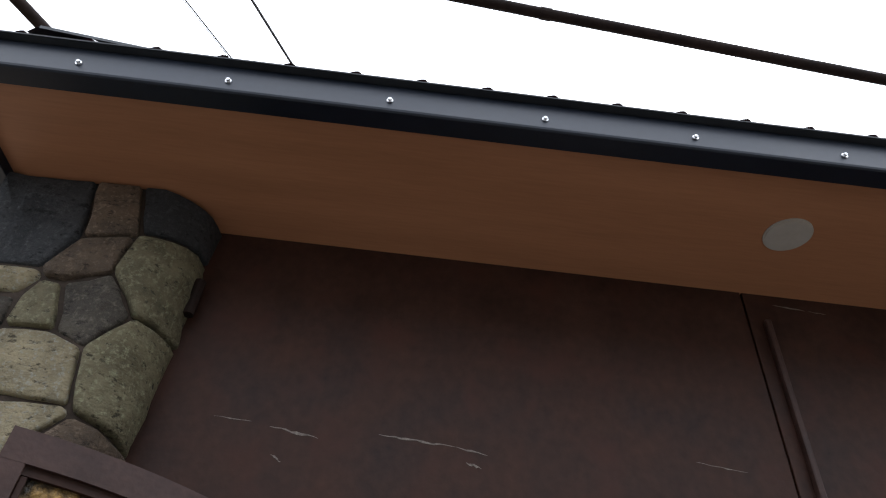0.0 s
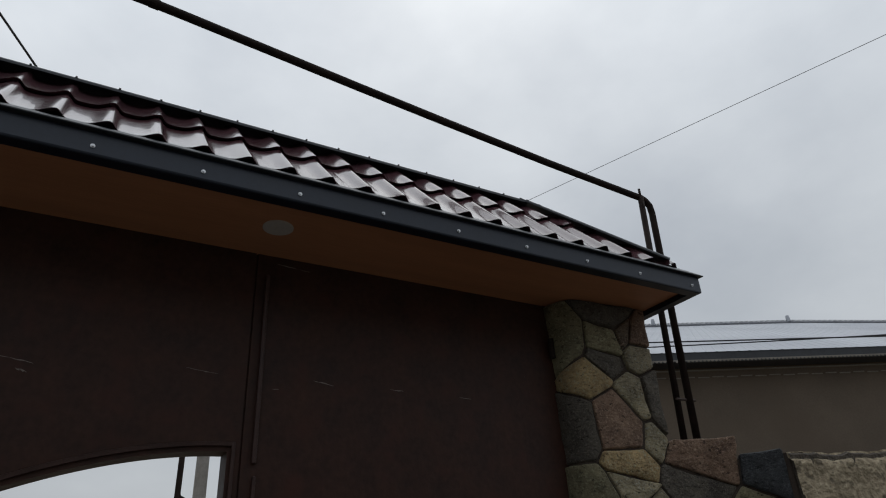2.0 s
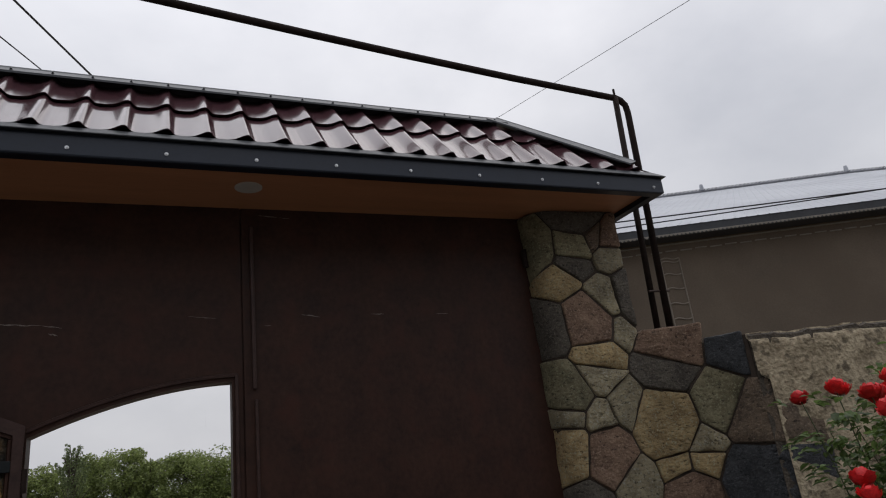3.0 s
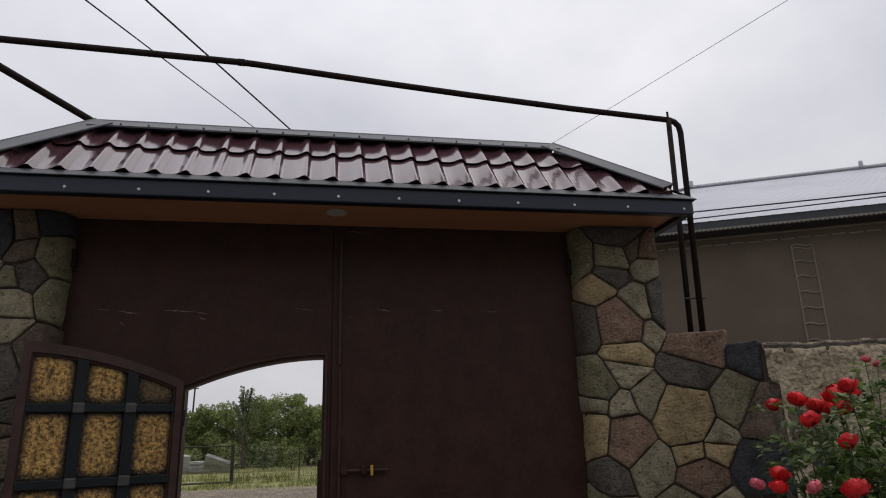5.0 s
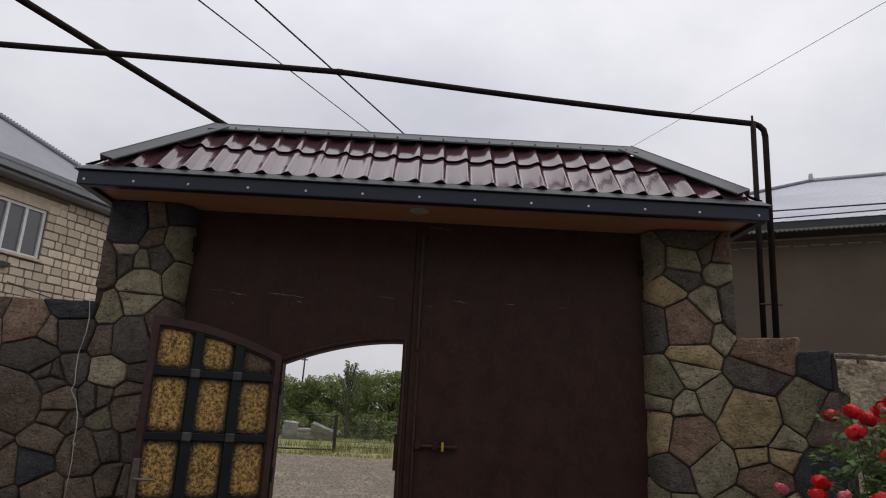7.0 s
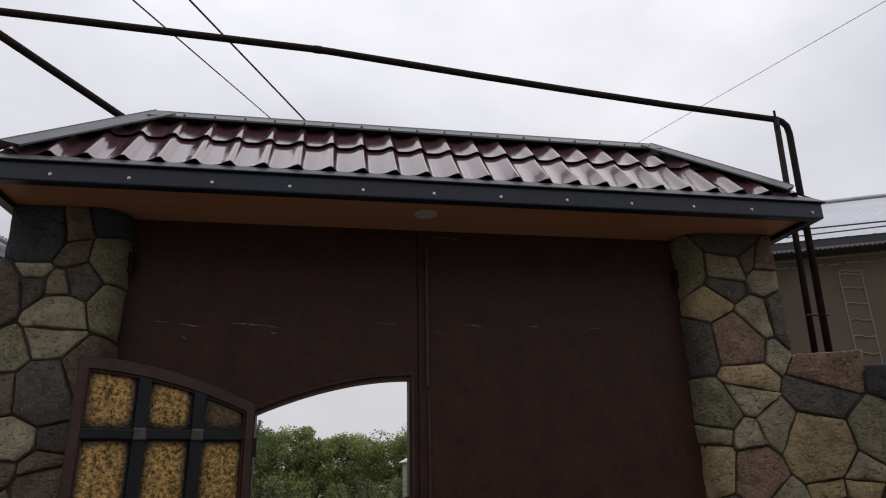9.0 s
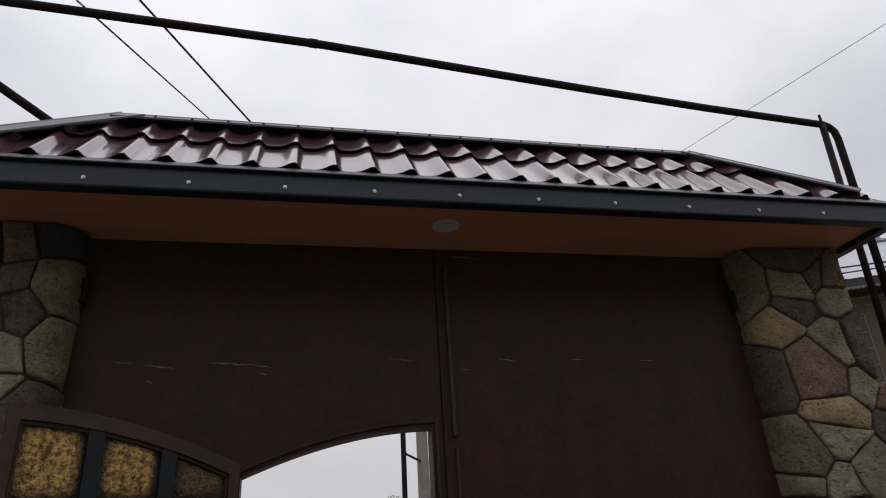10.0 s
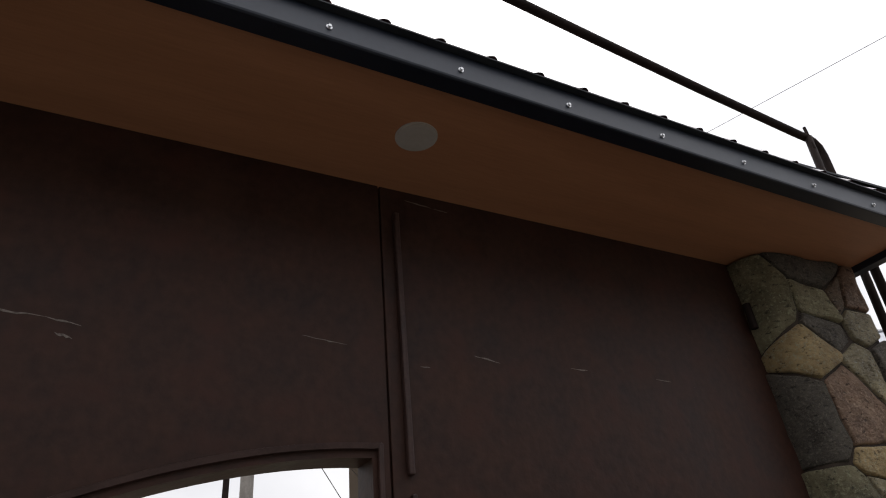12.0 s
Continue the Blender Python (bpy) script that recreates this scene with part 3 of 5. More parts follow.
for ex, rx, sg in ((EX0, RX0, -1), (EX1, RX1, 1)):
    side_dn = Vector(((ex - rx), 0, EZ - RZ)).normalized()
    hip = Vector((rx - ex, RY - EY0, RZ - EZ)).normalized()
    f_dn = (hip.cross(nrm)).normalized()
    if f_dn.x * sg > 0:
        f_dn.negate()
    s_n = Vector((-(EZ - RZ) * -1, 0, (rx - ex)))
    s_n = Vector((sg * (RZ - EZ), 0, abs(rx - ex))).normalized()
    s_dn = hip.cross(s_n).normalized()
    if s_dn.y < 0:
        s_dn.negate()
    strip_cap("hip_flashing", (ex - sg * 0.07, EY0 + 0.05, EZ + 0.06), (rx, RY, RZ), f_dn, s_dn, 0.205, 0.058)
    # sloping end of the canopy
    b = bmesh.new()
    b.faces.new([b.verts.new(p) for p in ((ex, EY0 + .01, EZ + .02), (ex, EY1, EZ + .02), (rx, RY, RZ))])
    part("end_sheet", b, TILE, roof)


def fascia(name, pts_front, inward, prof=None, mat=None):
    """Sheet-metal edge: drip lip, face, and a return under the soffit's edge."""
    b = bmesh.new()
    prof = prof or ((0.004, 3.1165), (0.0, 3.1125), (0.0, 3.019), (0.002, 3.013), (0.007, 3.010), (0.062, 3.010), (0.064, 3.014), (0.064, 3.060))
    rows = []
    for p, inn in zip(pts_front, inward):
        rows.append([b.verts.new((p[0] + inn[0] * o, p[1] + inn[1] * o, z)) for o, z in prof])
    for r0, r1 in zip(rows, rows[1:]):
        for i in range(len(prof) - 1):
            b.faces.new((r0[i], r0[i + 1], r1[i + 1], r1[i]))
    bmesh.ops.recalc_face_normals(b, faces=b.faces)
    return part(name, b, mat or FASCIA, roof, "dark anthracite sheet edge" if mat is None else "grey drip flashing under tiles")


fx0, fx1, fy0, fy1 = -2.395, 2.497, -0.595, 0.515
fas = fascia("fascia", [(fx0, fy0), (fx1, fy0), (fx1, fy1), (fx0, fy1), (fx0, fy0)], [(1, 1), (-1, 1), (-1, -1), (1, -1), (1, 1)])
fascia("drip_flashing", [(fx0, fy0), (fx1, fy0), (fx1, fy1), (fx0, fy1), (fx0, fy0)], [(1, 1), (-1, 1), (-1, -1), (1, -1), (1, 1)], ((0.085, 3.186), (0.035, 3.170), (-0.020, 3.124), (-0.023, 3.120), (-0.022, 3.116), (-0.017, 3.1165), (0.010, 3.1165)), FLASH)
for x in (-2.348, -2.004, -1.622, -1.204, -0.797, -0.398, 0.003, 0.395, 0.796, 1.203, 1.607, 1.998, 2.423):
    b = bmesh.new()
    tube(b, [(x, -0.5945, 3.05), (x, -0.598, 3.05)], 0.0088, 12)
    tube(b, [(x, -0.598, 3.05), (x, -0.604, 3.05)], 0.0052, 6)
    part("screw", b, SCREW, fas)
part("soffit", boxes(((fx0 + 0.05, fy0 + 0.05, 3.043), (fx1 - 0.05, fy1 - 0.05, 3.060))), SOFFIT, roof, "smooth reddish brown soffit board")
spot = thing("recessed_spotlight", (0, -0.292, 3.04), "round white recessed spotlight in soffit, switched off", "light")
part("diffuser", bar([(0, -0.292, 3.0375), (0, -0.292, 3.043)], 0.064, 40), LAMP_WHITE, spot)
b = bmesh.new()
tube(b, [(0, -0.292, 3.0395), (0, -0.292, 3.043)], 0.070, 40)
part("trim_ring", b, LAMP_WHITE, spot)

# ---- stone pillars and walls ----
class Plan:
    """A line in plan along which stones are laid; s equals x on its straight front."""

    def __init__(self, pts, s_at):
        self.p = [Vector(q) for q in pts]
        self.s = [0.0]
        for a, b_ in zip(self.p, self.p[1:]):
            self.s.append(self.s[-1] + (b_ - a).length)
        i, s = s_at
        off = s - self.s[i]
        self.s = [q + off for q in self.s]

    def at(self, s):
        k = 0
        while k < len(self.s) - 2 and s > self.s[k + 1]:
            k += 1
        t = (s - self.s[k]) / (self.s[k + 1] - self.s[k])
        a, b_ = self.p[k], self.p[k + 1]

        def nrm_of(j):
            j = max(0, min(len(self.p) - 2, j))
            d = (self.p[j + 1] - self.p[j]).normalized()
            return Vector((d.y, -d.x))
        tt = min(max(t, 0), 1)
        n = nrm_of(k)
        n = n.lerp((nrm_of(k - 1) + n).normalized(), 1 - 2 * tt) if tt < 0.5 else n.lerp((nrm_of(k + 1) + n).normalized(), 2 * tt - 1)
        return a + (b_ - a) * t, n.normalized()

    def point(self, s, z, d):
        p, n = self.at(s)
        return Vector((p.x + n.x * d, p.y + n.y * d, z))


def clip_half(poly, a, b_, c_):
    """Keeps the side a*s + b*z <= c."""
    out = []
    for i, p in enumerate(poly):
        q = poly[(i + 1) % len(poly)]
        fp, fq = a * p[0] + b_ * p[1] - c_, a * q[0] + b_ * q[1] - c_
        if fp <= 0:
            out.append(p)
        if (fp < 0 < fq) or (fq < 0 < fp):
            t = fp / (fp - fq)
            out.append((p[0] + (q[0] - p[0]) * t, p[1] + (q[1] - p[1]) * t))
    return out


def parse(text):
    rows = []
    for r in text.split(";"):
        x, z, w, k = r.split()
        rows.append((float(x), float(z), float(w), k))
    return rows


def filler(seed, s0, s1, z0, z1, step=0.24):
    """Stones low down and far along, laid at random."""
    g = random.Random(seed)
    out = []
    z = z0 + step / 2
    j = 0
    while z < z1:
        x = s0 + step * (0.3 + 0.5 * (j % 2))
        while x < s1:
            out.append((x + g.uniform(-.06, .06), z + g.uniform(-.05, .05), g.uniform(.010, .022), g.choice("GLRBDBD")))
            x += step * g.uniform(0.9, 1.35)
        z += step * 0.85
        j += 1
    return out


def lay_stones(rows, plan, s0, s1, z0, top, parent, seed, proud=0.030):
    g = random.Random(seed)
    for i, (x, z, w, kind) in enumerate(rows):
        poly = [(s0, z0), (s1, z0), (s1, top(x, z)), (s0, top(x, z))]
        if z > 2.24 and x > 0:
            poly = clip_half(poly, 1, 0, 2.40)
        if z > 1.84 and x > 2.8:
            poly = clip_half(poly, 1, 0, 3.02)
        if z > 2.28 and x < 0:
            poly = clip_half(poly, -1, 0, 2.345)
        for j, (x2, z2, w2, _) in enumerate(rows):
            if j == i or abs(x2 - x) > 1 or abs(z2 - z) > 1:
                continue
            # neighbours meet along the line on which their spreads balance
            poly = clip_half(poly, x2 - x, z2 - z, (x2 * x2 + z2 * z2 - x * x - z * z + w - w2) / 2)
            if len(poly) < 3:
                break
        if len(poly) < 3:
            continue
        area = 0.5 * abs(sum(p[0] * q[1] - q[0] * p[1] for p, q in zip(poly, poly[1:] + poly[:1])))
        if area < 0.0012:
            continue
        cx, cz = sum(p[0] for p in poly) / len(poly), sum(p[1] for p in poly) / len(poly)
        # round the corners, then divide the sides
        soft = []
        for p, q in zip(poly, poly[1:] + poly[:1]):
            L = math.hypot(q[0] - p[0], q[1] - p[1])
            if L < 1e-4:
                continue
            r = min(0.008, L * 0.25) / L
            soft += [(p[0] + (q[0] - p[0]) * r, p[1] + (q[1] - p[1]) * r), (q[0] + (p[0] - q[0]) * r, q[1] + (p[1] - q[1]) * r)]
        ring = []
        for p, q in zip(soft, soft[1:] + soft[:1]):
            L = math.hypot(q[0] - p[0], q[1] - p[1])
            n = max(1, int(L / 0.045))
            for k in range(n):
                ring.append((p[0] + (q[0] - p[0]) * k / n, p[1] + (q[1] - p[1]) * k / n))
        joint = g.uniform(0.0045, 0.0075)
        tilt_s, tilt_z, lift = g.uniform(-.05, .05), g.uniform(-.05, .05), g.uniform(-.006, .010)
        b = bmesh.new()
        loops = []
        for inset, depth, rough in ((joint, -0.03, 0), (joint, 0.008, 0), (joint + 0.002, 0.020, 0.3), (joint + 0.005, 0.027, 0.7), (joint + 0.012, proud + 0.001, 0.9), (0.42, proud + 0.003, 1.0), (0.74, proud + 0.004, 1.0)):
            lp = []
            for (s, z_) in ring:
                ds, dz = s - cx, z_ - cz
                R = math.hypot(ds, dz)
                f = (1 - inset / max(R, 0.03)) if inset < 0.2 else (1 - (joint + 0.012) / max(R, 0.04)) * (1 - inset)
                f = max(f, 0.05)
                wob = 0.006 * noise.noise(Vector((s * 14, z_ * 14, i * 3.1))) / max(R, 0.03)
                s_, zz = cx + ds * (f + wob), cz + dz * (f + wob)
                relief = rough * (0.012 * noise.noise(Vector((s_ * 9, zz * 9, i))) + 0.007 * noise.noise(Vector((s_ * 27, zz * 34, i + 5))))
                dd = depth + (lift + (s_ - cx) * tilt_s + (zz - cz) * tilt_z if depth > 0 else 0) + relief
                lp.append(b.verts.new(plan.point(s_, zz, dd - 0.030)))
            loops.append(lp)
        m = len(ring)
        for a, c_ in zip(loops, loops[1:]):
            for k in range(m):
                b.faces.new((a[k], a[(k + 1) % m], c_[(k + 1) % m], c_[k]))
        mid = b.verts.new(plan.point(cx, cz, proud + 0.004 + lift - 0.030))
        for k in range(m):
            b.faces.new((loops[-1][k], loops[-1][(k + 1) % m], mid))
        bmesh.ops.recalc_face_normals(b, faces=b.faces)
        part("stone", b, STONE[kind], parent, smooth=True)


def core(name, plan, s0, s1, back, top, parent=None, label="", n=24):
    """Mortar body behind the stones, from the plan line to a straight back."""
    b = bmesh.new()
    front = [plan.point(s0 + (s1 - s0) * i / n, 0, -0.016) for i in range(n + 1)]
    ring = [(p.x, p.y) for p in front] + list(back)
    lo, hi = [b.verts.new((x, y, 0)) for x, y in ring], [b.verts.new((x, y, top)) for x, y in ring]
    for k in range(len(ring)):
        b.faces.new((lo[k], lo[(k + 1) % len(ring)], hi[(k + 1) % len(ring)], hi[k]))
    b.faces.new(hi)
    b.faces.new(lo[::-1])
    bmesh.ops.recalc_face_normals(b, faces=b.faces)
    return part(name, b, MORTAR, parent, label)


ARC = [(0.15 * math.cos(radians(a)), 0.15 * math.sin(radians(a))) for a in (180, 198, 216, 234, 252, 270)]
plan_r = Plan([(1.77, 0.06)] + [(1.92 + x, -0.03 + y) for x, y in ARC] + [(2.38, -0.203), (2.55, -0.275), (2.70, -0.355), (2.765, -0.42), (2.805, -0.52), (2.85, -0.605), (2.95, -0.655), (3.2, -0.736)], (6, 1.92))
plan_l = Plan([(-6.8, -0.20), (-2.45, -0.20), (-2.30, -0.18)] + [(-1.89 - x, -0.03 + y) for x, y in ARC[::-1]] + [(-1.74, 0.06)], (3, -1.89))
# each stone: place along the wall, height, spread and tone
SEEDS_R = ("1.802 2.811 -0.0013 G; 2.085 3.023 0.0254 D; 2.053 2.807 0.0141 G; 2.205 2.848 0.0077 B; 2.300 2.826 0.0085 R; 2.038 2.679 0.0077 D; 2.294 2.740 0.0098 L; 1.936 2.540 0.0038 Y; "
           "2.193 2.435 0.0201 L; 2.428 2.455 0.0301 D; 2.066 2.304 0.0353 R; 1.840 2.284 0.0053 D; 2.238 2.260 0.0080 L; 2.081 2.099 0.0175 Y; 2.542 2.068 0.0184 R; 2.967 2.023 0.0023 N; "
           "2.508 1.973 0.0195 D; 1.836 1.868 0.0118 G; 2.064 1.995 0.0098 L; 2.235 1.752 0.0120 L; 2.010 1.682 0.0059 L; 1.810 1.727 0.0040 L; 2.433 1.640 0.0412 Y; 2.806 1.711 0.0196 G; "
           "2.955 1.620 0.0226 B; 2.646 1.498 0.0061 L; 1.795 1.540 0.0174 Y; 2.037 1.489 0.0292 R; 2.172 1.328 0.0163 L; 2.468 1.405 0.0060 Y; 2.634 1.404 0.0050 Y; 1.867 1.242 0.0098 D; "
           "2.529 1.210 0.0171 R; 2.920 1.267 0.0368 N; 2.388 0.968 0.0310 G; 1.771 1.019 0.0140 G; 1.872 1.019 0.0031 G; 2.634 1.051 0.0078 L; 2.936 1.015 0.0179 B")
SEEDS_L = ("-2.167 2.848 0.0229 N; -2.024 2.878 0.0063 B; -1.798 2.947 0.0015 N; -1.766 2.743 0.0130 G; -2.007 2.767 0.0073 B; -2.163 2.657 0.0034 L; -1.942 2.597 0.0084 D; -2.029 2.571 0.0077 G; "
           "-2.160 2.553 0.0048 D; -2.365 2.518 0.0225 B; -2.025 2.409 0.0154 L; -1.762 2.467 0.0055 G; -2.214 2.193 0.0071 G; -2.031 2.270 0.0130 L; -1.819 2.082 0.0233 B; -2.189 1.980 0.0088 B; "
           "-2.019 1.997 0.0277 D; -2.145 1.761 0.0104 L; -1.966 1.770 -0.0030 D; -1.996 1.592 0.0033 B; -2.206 1.576 0.0017 D; -2.172 1.582 0.0028 B; -1.973 1.480 0.0173 B; -2.100 1.437 0.0041 G; "
           "-2.226 1.174 0.0137 B; -2.066 1.255 0.0079 D; -1.915 1.283 0.0061 D; -2.021 1.020 0.0069 B; -2.194 0.948 0.0054 B; -1.880 0.994 0.0089 B; -2.706 2.055 0.0054 R; -2.461 2.229 0.0226 N; "
           "-2.601 2.011 0.0084 B; -2.445 2.035 0.0162 D; -2.656 1.870 0.0097 D; -2.403 1.766 0.0024 D; -2.560 1.722 0.0003 D; -2.512 1.719 0.0012 D; -2.529 1.642 0.0038 D; -2.744 1.506 0.0281 B; "
           "-2.475 1.532 0.0078 B; -2.473 1.430 0.0058 B; -2.417 1.402 0.0003 B; -2.519 1.256 0.0129 B; -2.548 1.110 0.0159 N; -2.729 1.088 0.0098 B; -2.287 1.172 0.0083 B; -2.457 0.938 0.0116 B; "
           "-2.658 0.888 -0.0043 D; -2.835 1.215 0.0002 B")


def top_r(x, z):
    return 3.043 if z > 2.24 else (3.0 if x < 2.38 else (2.228 if x < 2.74 else 2.125))


pillar_r = thing("stone_pillar", (2.1, 0, 0), "gate pillar and flared wing of mixed rubble stone", "pillar")
core("mortar_body", plan_r, 1.62, 2.384, [(2.385, 0.40), (1.80, 0.40)], 3.043, pillar_r)
core("wing_body", plan_r, 2.386, 3.14, [(2.99, -0.55), (2.99, 0.20), (2.40, 0.20)], 2.095, pillar_r)
core("wing_cap", plan_r, 2.387, 2.73, [(2.80, -0.25), (2.84, -0.02), (2.401, 0.05)], 2.205, pillar_r)
lay_stones(parse(SEEDS_R) + filler(3, 1.64, 3.2, 0, 0.86), plan_r, 1.62, 3.38, 0.0, top_r, pillar_r, 11)
def top_l(x, z):
    return 3.043 if x > -2.42 and z > 2.28 else (3.0 if x > -2.31 else 2.258)


pillar_l = thing("stone_pillar", (-2.03, 0, 0), "gate pillar and boundary wall of mixed rubble stone behind open door", "pillar")
core("mortar_body", plan_l, -2.335, -1.60, [(-1.80, 0.40), (-2.33, 0.40)], 3.043, pillar_l)
core("wall_body", plan_l, -6.6, -2.29, [(-2.29, 0.10), (-6.6, 0.10)], 2.245, pillar_l)
lay_stones(parse(SEEDS_L) + filler(4, -2.84, -1.6, 0, 0.80) + filler(6, -6.5, -3.12, 0, 2.25, 0.3), plan_l, -6.6, -1.60, 0.0, top_l, pillar_l, 12)

# ---- rendered side wall ----
W0, W1 = Vector((2.845, -0.612)), Vector((8.6, -2.47))
wd = (W1 - W0).normalized()
wn2 = Vector((wd.y, -wd.x))
bm = bmesh.new()
NX, NZ = 300, 56
vs = []
for i in range(NX + 1):
    s = 0.015 + ((W1 - W0).length - 0.015) * (i / NX) ** 1.5
    top = 2.095 + 0.012 * noise.noise(Vector((s * 5, 0, 0))) + 0.008 * noise.noise(Vector((s * 19, 3, 0)))
    edge = 0.045 + 0.030 * noise.noise(Vector((s * 3.5, 7, 0))) + 0.02 * noise.noise(Vector((s * 13, 9, 0))) + 0.02 * noise.noise(Vector((s * 37, 4, 0)))
    col = []
    for j in range(NZ + 1):
        z = top * (j / NZ) ** 0.75
        d = 0.010 * noise.noise(Vector((s * 2.5, z * 2.5, 1))) + 0.006 * noise.noise(Vector((s * 11, z * 11, 2)))
        d += 0.020 if z < top - edge else -0.018
        p = W0 + wd * (max(s, 0.075) if z < 1.84 else s) + wn2 * d
        col.append(bm.verts.new((p.x, p.y, z)))
    vs.append(col)
for i in range(NX):
    for j in range(NZ):
        bm.faces.new((vs[i][j], vs[i + 1][j], vs[i + 1][j + 1], vs[i][j + 1]))
side = tagged(part("wall_side", bm, PLASTER, smooth=True), "old crumbling cement-rendered yard wall behind roses", "wall", kind="structure")
bm = bmesh.new()
NB = 170
rows = []
for i in range(NB + 1):
    s = 0.015 + ((W1 - W0).length - 0.015) * i / NB
    h = 2.088 + 0.014 * noise.noise(Vector((s * 5, 0, 0))) + 0.014 * noise.noise(Vector((s * 23, 5, 0)))
    rows.append([])
    for off, z in ((-0.03, 0.0), (-0.03, h - 0.012), (-0.05, h), (-0.2, h + 0.005), (-0.22, h - 0.01), (-0.22, 0)):
        p = W0 + wd * s + wn2 * (off + 0.032)
        rows[-1].append(bm.verts.new((p.x, p.y, z)))
for a, b in zip(rows, rows[1:]):
    for k in range(5):
        bm.faces.new((a[k], b[k], b[k + 1], a[k + 1]))
bmesh.ops.recalc_face_normals(bm, faces=bm.faces)
part("concrete_core", bm, CONCRETE, side, "coarse dark concrete showing along top edge")
part("lifting_loop", bar([W0.to_3d() + wd.to_3d() * (1.15 + 0.045 * math.cos(a)) + Vector((0.02, 0.07, 2.04 + 0.10 * math.sin(a))) for a in (radians(k) for k in range(0, 181, 20))], 0.008, 8), RUST, side, "bent rebar loop")

# ---- pipes and cables ----
pipe = thing("gas_pipe", (2.72, -0.2, 2.1), "black gas pipe bridging over gate canopy", "pipe")
elbow = [(2.58, -0.178, 3.974), (2.66, -0.178, 3.970), (2.70, -0.178, 3.955), (2.735, -0.178, 3.92), (2.745, -0.177, 3.86)]
over = [(-9.0, -1.02, 3.977), (-3.2, -0.512, 4.102), (-0.78, -0.300, 4.154), (-0.692, -0.293, 4.155), (-0.60, -0.290, 4.150)]
part("pipe_run", bar(over + [(0.40, -0.255, 4.082), (1.00, -0.234, 4.045), (1.80, -0.205, 4.003)] + elbow + [(2.745, -0.175, 3.8), (2.735, -0.12, 2.1)], 0.0235, 14), PIPE, pipe, smooth=True)
part("support_post", bar([(2.66, -0.08, 2.08), (2.645, -0.19, 3.965)], 0.021, 14), PIPE, pipe, "black painted support post", smooth=True)
part("rod", bar([(2.638, -0.197, 3.87), (2.638, -0.197, 4.03)], 0.009, 8), PIPE, pipe)
part("clamp", bar([(2.62, -0.13, 2.50), (2.80, -0.125, 2.505)], 0.008, 8), RUST, pipe)
part("weld_collar", bar([(-0.715, -0.295, 4.155), (-0.67, -0.292, 4.1545)], 0.0262, 14), PIPE, pipe)
p0 = Vector((-3.780, 0.0, 4.984))
p1 = Vector((-0.854, 4.0, 4.336))
second = thing("overhead_pipe", p1, "black pipe crossing overhead behind canopy", "pipe")
part("pipe_run", bar([p0.lerp(p1, -1.0), p0, p1, p0.lerp(p1, 1.3)], 0.035, 12), PIPE, second, smooth=True)


def cable(name, a, b, r, drop, label, mat=CABLE):
    t = thing(name, a, label, "cable")
    part("strand", bar(sag(a, b, drop), r, 6), mat, t)


A0, A1 = Vector((-3.185, 0, 6.385)), Vector((1.155, 8, 5.846))
B0, B1 = Vector((-3.690, 0, 6.157)), Vector((2.280, 8, 4.718))
R0, R1 = Vector((3.543, -0.5, 4.881)), Vector((0.680, 8, 4.976))
cable("overhead_cable", A0.lerp(A1, -1.2), A0.lerp(A1, 3), 0.012, 0.0, "thick black overhead cable")
cable("overhead_cable", B0.lerp(B1, -1.2), B0.lerp(B1, 1.9), 0.006, 0.0, "thin grey overhead wire")
cable("overhead_cable", B0.lerp(B1, -1.2) + Vector((-.10, 0, .03)), B0.lerp(B1, 1.9) + Vector((.1, 0, 0)), 0.003, 0.02, "very thin grey overhead wire")
cable("overhead_cable", R0.lerp(R1, -1.0), R0.lerp(R1, 2.5), 0.0024, 0.0, "thin dark overhead wire crossing behind canopy")
NH, AH = Vector((.438, .899, 0)), Vector((.899, -.438, 0))


def at_house(D, S, z):
    return NH * D + AH * S + Vector((0, 0, z))


cable("service_cable", at_house(9.5, 0, 5.84), at_house(9.5, 30, 5.83), 0.015, 0.06, "black twisted service cable along house")
cable("service_cable", at_house(9.5, 0, 5.64), at_house(9.5, 14, 5.90), 0.013, 0.05, "thinner sagging service cable along house")
wp = [(-2.35, -0.05, 2.28), (-2.347, -0.225, 2.262), (-2.321, -0.235, 2.119), (-2.325, -0.235, 2.017), (-2.351, -0.235, 1.877), (-2.347, -0.24, 1.779), (-2.337, -0.24, 1.662), (-2.352, -0.24, 1.612),
      (-2.307, -0.24, 1.547), (-2.280, -0.24, 1.453), (-2.270, -0.24, 1.359), (-2.272, -0.245, 1.255), (-2.255, -0.25, 1.246), (-2.258, -0.245, 1.264), (-2.268, -0.24, 1.24), (-2.261, -0.24, 1.138), (-2.268, -0.24, 0.9)]
lead = thing("loose_cable", (-2.4, -0.3, 0.8), "thin pale cable hanging down stone wall", "cable")
part("strand", bar(wp, 0.0036, 6), CABLE_WHITE, lead, smooth=True)

# ---- rose bush ----
RED = material("red_rose_petal", (0.48, 0.005, 0.008), (0.80, 0.018, 0.020), 55, (0.45, 0.6), 0.1, 120, vary=0.18)
PINK = material("faded_pink_petal", (0.50, 0.03, 0.07), (0.75, 0.20, 0.23), 50, (0.45, 0.6), 0.1, 120, vary=0.12)
STEM = material("rose_stem", (0.035, 0.05, 0.018), (0.075, 0.09, 0.035), 30, (0.5, 0.7), 0.1, 120)


